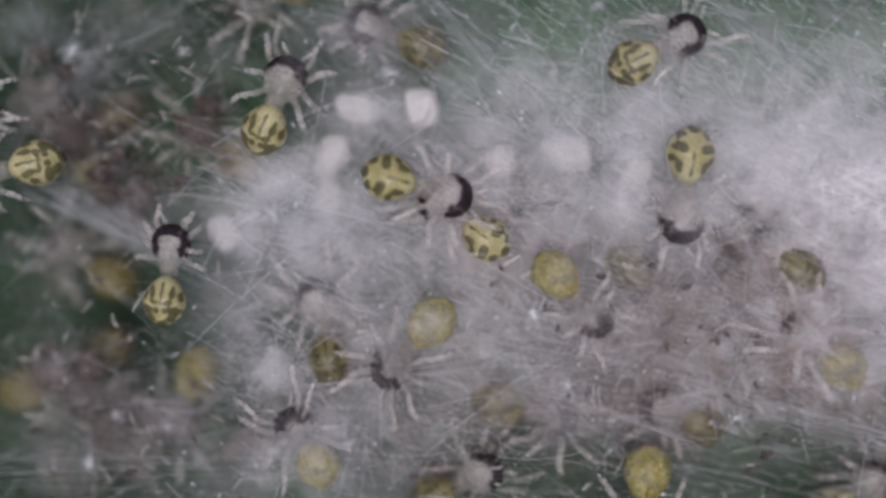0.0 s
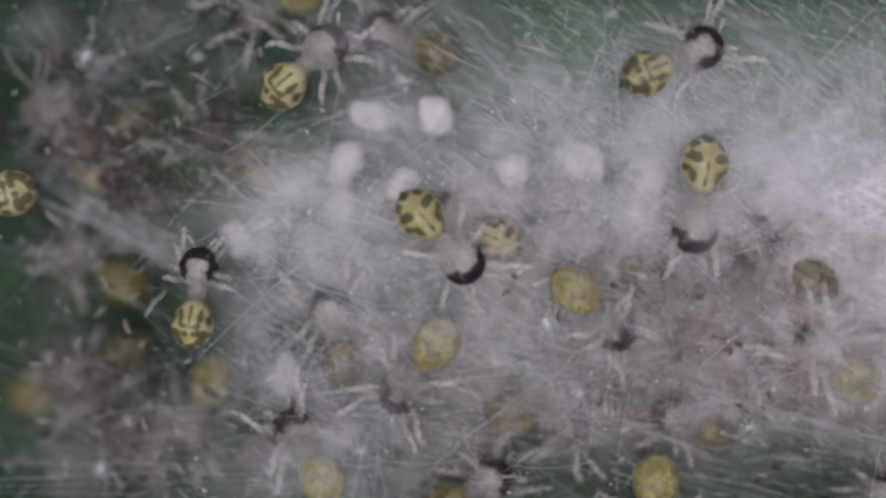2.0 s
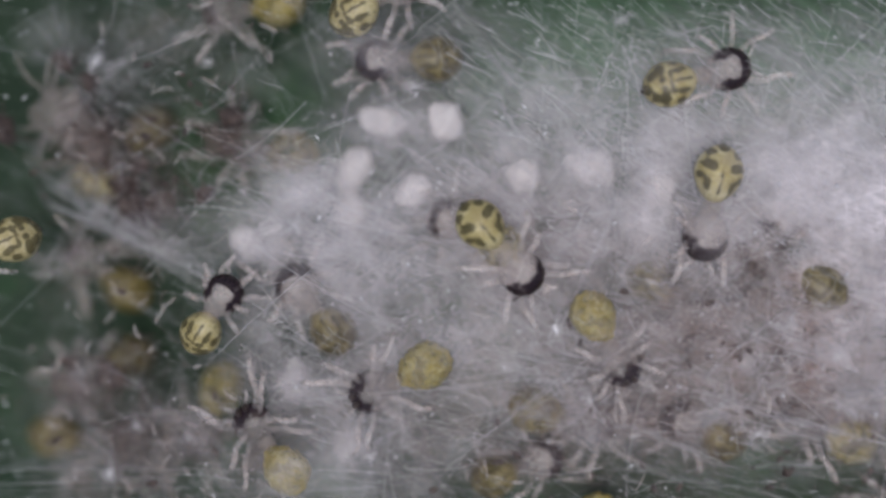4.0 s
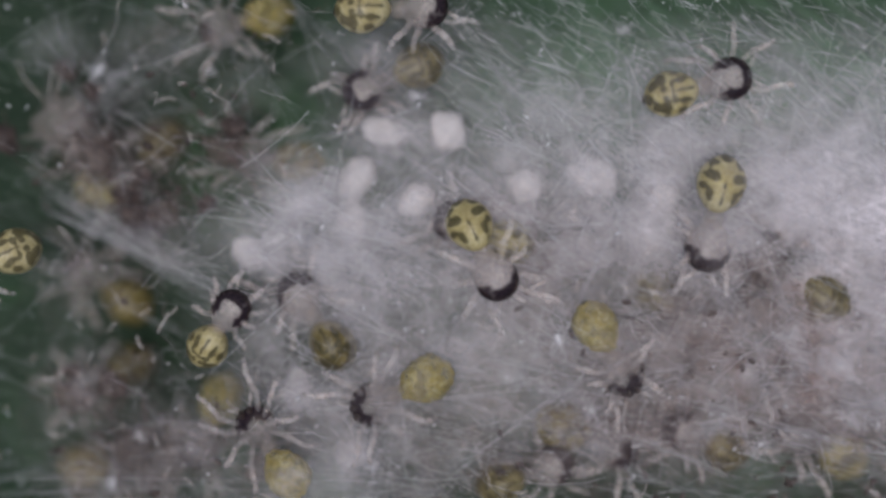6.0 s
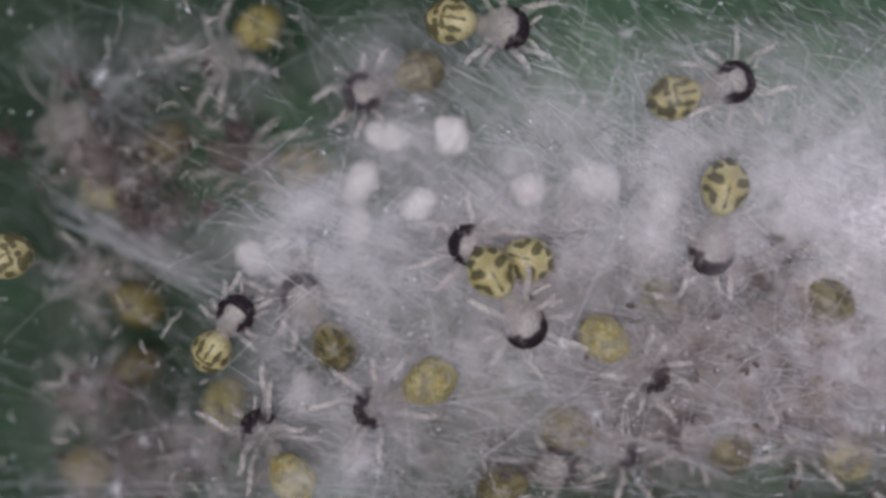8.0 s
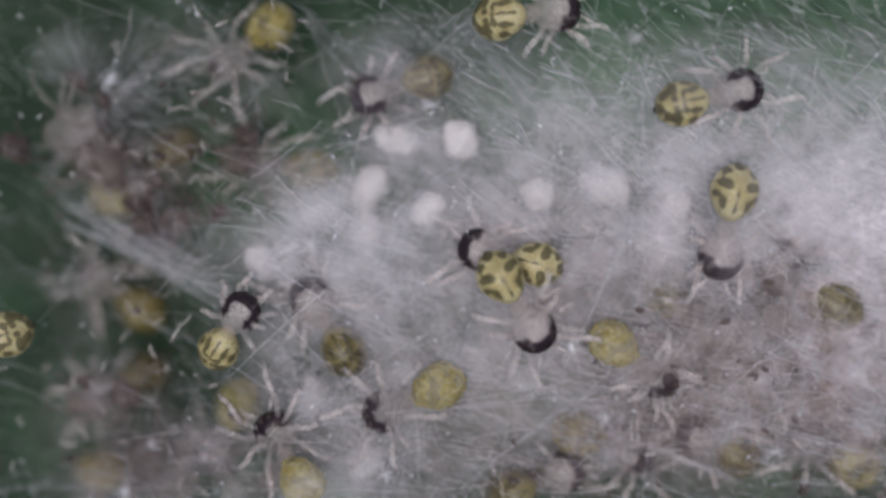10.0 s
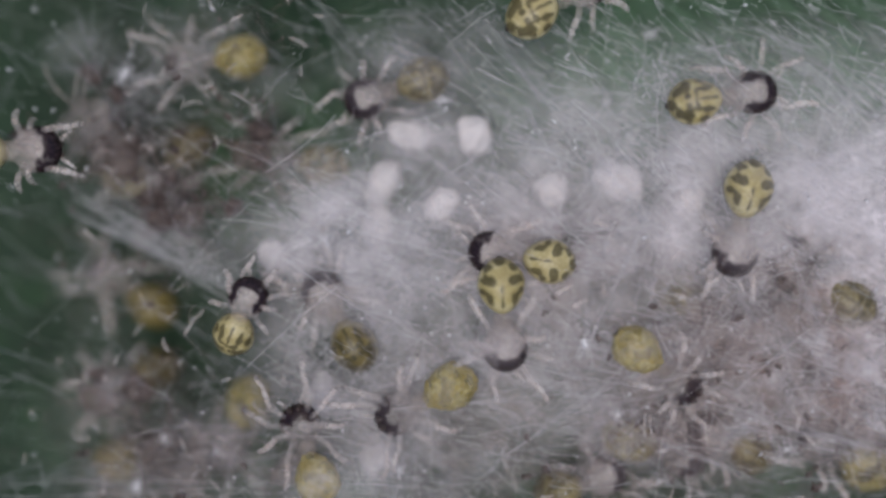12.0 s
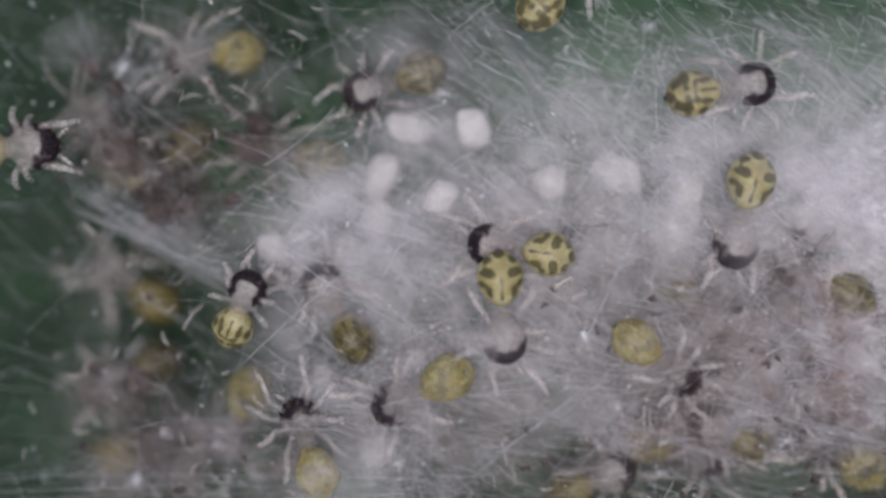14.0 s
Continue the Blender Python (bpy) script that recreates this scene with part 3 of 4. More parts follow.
def crown_shape(x, y, z):
    w = 1.0 - 0.10 * max(0.0, -y) + 0.05 * max(0.0, y)
    w *= 1.0 - 0.22 * smooth_step(-0.3, -1.0, y)
    return (x * w, y * (1.0 if y > 0 else 1.2), z * (1.0 if z > 0 else 0.7) * (1 + 0.1 * y))


ABDOMEN = ball("abdomen", (0.385, 0.50, 0.38), SPOTTED, egg_shape, spot_marks, 72, 48)
BARRED_ABDOMEN = ball("abdomen", (0.385, 0.50, 0.38), SPOTTED, egg_shape, bar_marks, 72, 48)
DIM_OLIVE_ABDOMEN = ball("abdomen", (0.385, 0.50, 0.38), DIM_OLIVE, egg_shape, bar_marks, 64, 42)
DIM_OCHRE_BELLY = ball("abdomen", (0.385, 0.50, 0.38), DIM_OCHRE, plump_shape, belly_marks, 56, 36)
BELLY = ball("abdomen", (0.385, 0.50, 0.38), PLAIN, plump_shape, belly_marks, 56, 36)
CROWN = ball("cephalothorax", (0.40, 0.425, 0.28), HEAD, crown_shape, bold_crown, 64, 40)
SOFT_CROWN = ball("cephalothorax", (0.40, 0.425, 0.28), HEAD, crown_shape, soft_crown, 64, 40)
FACE = ball("cephalothorax", (0.40, 0.425, 0.28), UNDERSIDE, crown_shape, face_marks, 56, 36)
DARK_FACE = ball("cephalothorax", (0.40, 0.425, 0.28), UNDERSIDE, crown_shape, dark_face, 56, 36)
EYEBALL = ball("eye", (0.028, 0.028, 0.028), EYE, around=10, along=8)
FANG = ball("chelicera", (0.07, 0.07, 0.13), JAW, lambda x, y, z: (x * (1 + 0.25 * z), y, z), around=14, along=10)
SPINNERET = ball("spinneret", (0.07, 0.07, 0.06), JAW, around=14, along=10)
WAIST = ball("waist", (0.19, 0.19, 0.12), STALK, around=16, along=10)
BODY_GAP = 0.552


def limb(name, reach, lift, drop, curl, girth, rng):
    """A leg along +x from the hip: clear thigh, knee, milky shin and foot, bent at each joint and pinched between them."""
    kink = rng.uniform(0.02, 0.09) * (1 if curl > 0 else -1)
    stops = [(0, 0, 0), (0.36, -0.5 * kink, 0.85), (0.48, 0.2 * kink + 0.04 * curl, 1.0), (0.74, kink + 0.14 * curl, 0.55), (0.92, 0.5 * kink + 0.26 * curl, 0.05), (1.0, 0.2 * kink + 0.36 * curl, -0.25)]
    girths = [0.95, 1.05, 1.0, 0.95, 0.84, 0.72]
    milk = [0.35, 0.6, 1.0, 0.95, 0.8]
    path, radii, mark = [], [], []
    for i in range(len(stops) - 1):
        for k in range(6):
            u = k / 6
            p = [stops[i][c] * (1 - u) + stops[i + 1][c] * u for c in range(3)]
            g = girths[i] * (1 - u) + girths[i + 1] * u
            g *= 0.92 + 0.10 * math.sin(math.pi * (0.12 + 0.76 * u))
            path.append((p[0] * reach * MM, p[1] * reach * MM, (p[2] * lift if p[2] > 0 else p[2] * drop) * MM))
            radii.append(girth * g * MM)
            mark += [milk[i] * (0.35 + 0.65 * math.sin(math.pi * (0.1 + 0.8 * u)))] * 9
    path.append((reach * MM, stops[-1][1] * reach * MM, -0.25 * drop * MM))
    radii.append(girth * 0.5 * MM)
    mark += [0.4] * 9
    v, f = tube(path, radii, 9)
    return mesh_of(name, v, f, LEG, mark)


# Four looks: back or belly upwards, and the abdomen's ground colour, dimmed for o and w.
LOOKS = {"n": (ABDOMEN, False, "yellow abdomen with olive-black bars", "spiderling with dark-rimmed pale head and black-barred yellow abdomen"),
         "o": (DIM_OLIVE_ABDOMEN, False, "olive-brown abdomen with dark bars, darkened for depth under silk", "spiderling with dark-rimmed head and dark-barred olive-brown abdomen coloured dim for depth"),
         "v": (BELLY, True, "plain yellow mottled abdomen", "upturned pale spiderling with plain yellow abdomen and glassy legs"),
         "w": (DIM_OCHRE_BELLY, True, "plain ochre mottled abdomen, darkened for depth under silk", "upturned pale spiderling with plain ochre abdomen coloured dim for depth and glassy legs")}


def rear_pose(bend, up):
    """The abdomen's place behind the head when it hangs down by that many degrees at the waist."""
    c, d = math.cos(radians(bend)), math.sin(radians(bend))
    return pose(0, BODY_GAP * (1 - 2 * c) * MM, up * (0.04 - BODY_GAP * d) * MM, up * (4 + 0.8 * bend))


def spiderling(kind, size, seed, deep, bars=False, bold=False, tuck=1.0):
    rng = random.Random(500 + seed)
    ob = new("spiderling", None)
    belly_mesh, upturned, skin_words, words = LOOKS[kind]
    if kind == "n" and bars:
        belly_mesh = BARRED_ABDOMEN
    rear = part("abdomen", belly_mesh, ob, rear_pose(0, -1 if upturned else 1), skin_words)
    head = part("cephalothorax", (DARK_FACE if bold else FACE) if upturned else CROWN if bold else SOFT_CROWN, ob, pose(0, BODY_GAP * MM, 0), "pale glossy head with a dark " + ("face" if upturned else "rim"))
    part("waist", WAIST, ob, pose(0, 0.06 * MM, -0.02 * MM))
    part("spinneret", SPINNERET, rear, pose(0, -0.465 * MM, -0.06 * MM))
    for sx in (-1, 1):
        part("chelicera", FANG, ob, pose(sx * 0.085 * MM, 0.90 * MM, -0.12 * MM, -20))
        for ex, ey, ez in ((0.05, 0.375, 0.10), (0.15, 0.345, 0.10), (0.07, 0.30, 0.175), (0.22, 0.27, 0.13)):
            part("eye", EYEBALL, head, pose(sx * ex * MM, ey * MM, ez * MM))
        palp = limb("pedipalp", 0.34 * rng.uniform(0.9, 1.1), 0.06, 0.3, -0.6 * sx, 0.036, rng)
        part("pedipalp", palp, ob, pose(sx * 0.12 * MM, 0.88 * MM, -0.06 * MM, 0, 0, 90 - sx * rng.uniform(12, 30)))
    legs = []
    for sx in (-1, 1):
        for k, (turn, reach, y) in enumerate(((30, 0.90, 0.78), (62, 0.78, 0.62), (106, 0.60, 0.46), (140, 0.80, 0.30))):
            turn += rng.uniform(-13, 13)
            reach *= rng.uniform(0.88, 1.12) * (1.15 if upturned else 1.0) * tuck
            turn *= 1 - 0.6 * (1 - tuck)
            flat = -1 if upturned else 1
            curl = (1 if k < 2 else -1) * sx * rng.uniform(-0.1, 0.7)
            me = limb("leg", reach, rng.uniform(0.12, 0.30) * flat, rng.uniform(0.5, 1.1) * flat, curl, rng.uniform(0.054, 0.064), rng)
            m = pose(sx * 0.22 * MM, y * MM, -0.08 * MM, 0, 0, 90 - sx * turn)
            legs.append((part("leg", me, ob, m), sx * 0.22, y, 90 - sx * turn, 1 if (k + (sx > 0)) % 2 else -1))
    ob.scale = (size, size, size)
    label = "spiderling veiled by silk with a " + skin_words if deep else words
    tagged(ob, label, "spider", group="spiderlings")
    return ob, rear, legs


def shed_skin(x, y, z, size, seed, husk=HUSK, look="crumpled brown", lean=25, limbs=7, curl=0.9):
    """A cast-off skin: a crumpled brown shell with curled empty legs."""
    rng = random.Random(900 + seed)
    ob = new("shed_skin", None)
    ob.matrix_basis = pose(x * MM, y * MM, z * MM, rng.uniform(-lean, lean), rng.uniform(-lean, lean), rng.uniform(0, 360))
    part("shell", ball("shell", (0.28 * size, 0.34 * size, 0.14 * size), husk, lambda a, b, c: tuple(
        q * (1 + 0.5 * noise.noise(Vector((a * 1.8 + seed, b * 1.8, c * 1.8)))) for q in (a, b, c)), around=22, along=14), ob)
    for k in range(limbs):
        turn = k * 360 / limbs + rng.uniform(-40, 40)
        me = limb("empty_leg", rng.uniform(0.35, 0.7) * size, 0.15, 0.3, rng.uniform(-curl, curl), 0.024 * size, rng)
        me.materials[0] = husk
        part("empty_leg", me, ob, pose(math.cos(radians(turn)) * 0.18 * size * MM, math.sin(radians(turn)) * 0.22 * size * MM, 0, 0, 0, turn))
    return tagged(ob, look + " shed spider skin caught in silk", "shed skin", group="shed skins")


SKINS = [(5.55, -1.45, 0.62, 1.0), (6.3, -2.3, 0.6, 1.0), (4.1, -1.1, 0.6, 0.9), (5.2, 0.25, 0.62, 0.9), (3.1, -2.75, 0.6, 0.8), (-6.6, 2.0, 0.0, 1.1),
         (-5.9, -3.1, -0.1, 1.1), (-7.0, -2.3, -0.1, 1.0), (-4.3, 2.1, 0.2, 1.0), (-5.4, 1.0, 0.0, 0.9), (-7.0, 2.5, -0.5, 1.3), (6.8, -0.9, 0.6, 0.9), (4.7, -0.4, 0.6, 0.8)]
for i, k in enumerate(SKINS):
    shed_skin(*k, i)
PALE_SKINS = [(3.5, -0.6, 0.85, 0.9), (4.3, -0.9, 0.8, 1.0), (3.8, -1.6, 0.85, 0.8), (5.1, -0.7, 0.8, 1.0), (4.7, 0.15, 0.9, 0.8), (-3.5, -3.4, 0.4, 0.9), (5.9, -1.9, 0.8, 0.9)]
for i, k in enumerate(PALE_SKINS):
    shed_skin(*k, 40 + i, PALE_HUSK, "crumpled pale pinkish", 60, 5, 2.2)
MILKY_SKINS = [(-7.2, 2.5, -0.1, 1.7), (-6.7, 1.9, -0.2, 1.4), (-5.9, -3.3, 0.1, 1.5), (-5.3, -3.6, 0.2, 1.2)]
for i, k in enumerate(MILKY_SKINS):
    shed_skin(*k, 120 + i, MILKY, "torn milky grey", 30, 8, 0.8)
# Dark heads of deep spiderlings, added in the shape of shed skins
DARK_HEADS = [(-5.69, 1.65, 0.3, 0.55), (-5.98, 1.30, 0.2, 0.75), (-5.85, 0.91, 0.2, 0.70), (-4.51, 1.14, 0.5, 0.55), (-4.08, 2.50, 0.4, 0.7), (-7.18, 3.51, -0.2, 0.6),
              (-8.19, 2.29, 0.2, 0.8), (-6.72, 3.17, -0.1, 0.5), (-6.98, -1.82, 0.0, 0.55), (-6.24, -2.04, 0.1, 0.75), (5.25, 0.34, 0.95, 0.40), (4.87, 0.01, 0.95, 0.45)]
for i, k in enumerate(DARK_HEADS):
    shed_skin(*k, 70 + i, CRUMB, "dark deep spiderling head, built as a", 40, 4, 1.6)


def brown_fibres(count, seed):
    """Fine brown hairs and torn bits of shed skin, matted into the dirty and darkened silk."""
    rng = random.Random(seed)
    runs = []
    while len(runs) < count:
        x, y = rng.uniform(-8.5, 8.8), rng.uniform(-5, 5)
        if rng.random() > dirt_and_dim_amount(x, y) ** 1.3:
            continue
        z = max(sheet_height(x, y, rng.choice((0.7, 0.95, 1.12, 1.2))), leaf_top(x, y) + 0.05)
        runs.append((thread(rng, x, y, z, rng.uniform(0, math.pi), 0.12 + 0.5 * rng.random() ** 2, rng.gauss(0, 1.4), rng.gauss(0, 0.2), 5), 0.004 + 0.009 * rng.random() ** 3))
    me = fibre_mesh("brown_fibres", runs)
    me.materials[0] = HUSK
    return tagged(new("brown_fibres", me), "fine brown hairs matted into dirty and darkened silk", "debris", kind="stuff")


brown_fibres(1500, 91)


def leg_pieces(count, seed):
    """Short glassy pieces of cast legs, strewn through the dirty and darkened silk."""
    rng = random.Random(seed)
    verts, faces, mark = [], [], []
    while count:
        x, y = rng.uniform(-8.5, 8.8), rng.uniform(-5, 5)
        if rng.random() > dirt_and_dim_amount(x, y) + 0.15 * silk_amount(x, y):
            continue
        count -= 1
        z = max(sheet_height(x, y, rng.choice((0.9, 1.12, 1.2, 1.25))), leaf_top(x, y) + 0.06)
        run, r = thread(rng, x, y, z, rng.uniform(0, math.pi), rng.uniform(0.10, 0.38), rng.gauss(0, 0.8), rng.gauss(0, 0.3), 5), rng.uniform(0.016, 0.042)
        v, f = tube([(a * MM, b * MM, c * MM) for a, b, c in run], [r * k * MM for k in (0.5, 0.9, 1.0, 0.95, 0.85, 0.5)], 7)
        faces += [tuple(len(verts) + k for k in q) for q in f]
        verts += v
        mark += [rng.uniform(0.3, 1.0)] * len(v)
    return tagged(new("leg_pieces", mesh_of("leg_pieces", verts, faces, LEG, mark)), "pale glassy pieces of cast spider legs in silk", "debris", kind="stuff")


leg_pieces(210, 95)


def cast_leg(x, y, z, length, turn, girth):
    """One loose leg in two joints, glassy and blunt, in place of a spiderling's own."""
    path, radii, mark = [], [], []
    for i in range(13):
        u = i / 12
        path.append(((u - 0.5) * length * MM, 0.05 * length * math.sin(3 * u) * MM, -0.06 * u * MM))
        radii.append(girth * MM * (1.0 - 0.25 * u) * (1 - 0.25 * spot(u, 0, 0.45, 0, 0.05, 1)) * (0.6 if i in (0, 12) else 1))
        mark += [0.4 if 0.38 < u < 0.5 else 0.8] * 9
    v, f = tube(path, radii, 9)
    ob = new("cast_leg", mesh_of("cast_leg", v, f, LEG, mark))
    ob.matrix_basis = pose(x * MM, y * MM, z * MM, 0, 0, turn)
    return tagged(ob, "pale glassy spiderling leg laid loose on dirty silk", "cast leg", group="cast legs")


# Legs of nearby spiderlings, added as loose pieces
for k in ((2.52, -2.43, 1.30, 0.42, 88, 0.026), (2.62, -2.44, 1.32, 0.40, 93, 0.026), (1.15, -0.20, 1.25, 0.34, 30, 0.04), (1.42, -0.42, 1.25, 0.30, 25, 0.04)):
    cast_leg(*k)



def dark_crumbs(count, seed):
    """Torn brown bits of shed skins, strewn where the silk is dirty and darkened."""
    rng = random.Random(seed)
    verts, faces, made = [], [], 0
    while made < count:
        x, y = rng.uniform(-8.5, 8.5), rng.uniform(-5, 5)
        if rng.random() > 0.8 * dirt_and_dim_amount(x, y) ** 3:
            continue
        z = max(sheet_height(x, y, rng.choice((0.8, 1.0, 1.05, 1.2))), leaf_top(x, y) + 0.05)
        size = 0.025 + 0.09 * rng.random() ** 3
        turn, o = rng.uniform(0, 2 * math.pi), len(verts)
        for k in range(8):
            a = k * math.pi / 4
            px, py = math.cos(a) * size * rng.uniform(0.6, 1.3), math.sin(a) * size * rng.uniform(0.25, 0.7)
            for h in (-1, 1):
                verts.append(((x + px * math.cos(turn) - py * math.sin(turn)) * MM, (y + px * math.sin(turn) + py * math.cos(turn)) * MM, (z + h * size * rng.uniform(0.1, 0.35)) * MM))
        faces += [(o + 2 * k, o + 2 * ((k + 1) % 8), o + 2 * ((k + 1) % 8) + 1, o + 2 * k + 1) for k in range(8)]
        faces += [tuple(o + 2 * k + 1 for k in range(8)), tuple(o + 2 * k for k in range(7, -1, -1))]
        made += 1
    return tagged(new("skin_crumbs", mesh_of("skin_crumbs", verts, faces, CRUMB)), "dark brown crumbs of shed skin strewn in silk", "debris", kind="stuff")


dark_crumbs(340, 77)

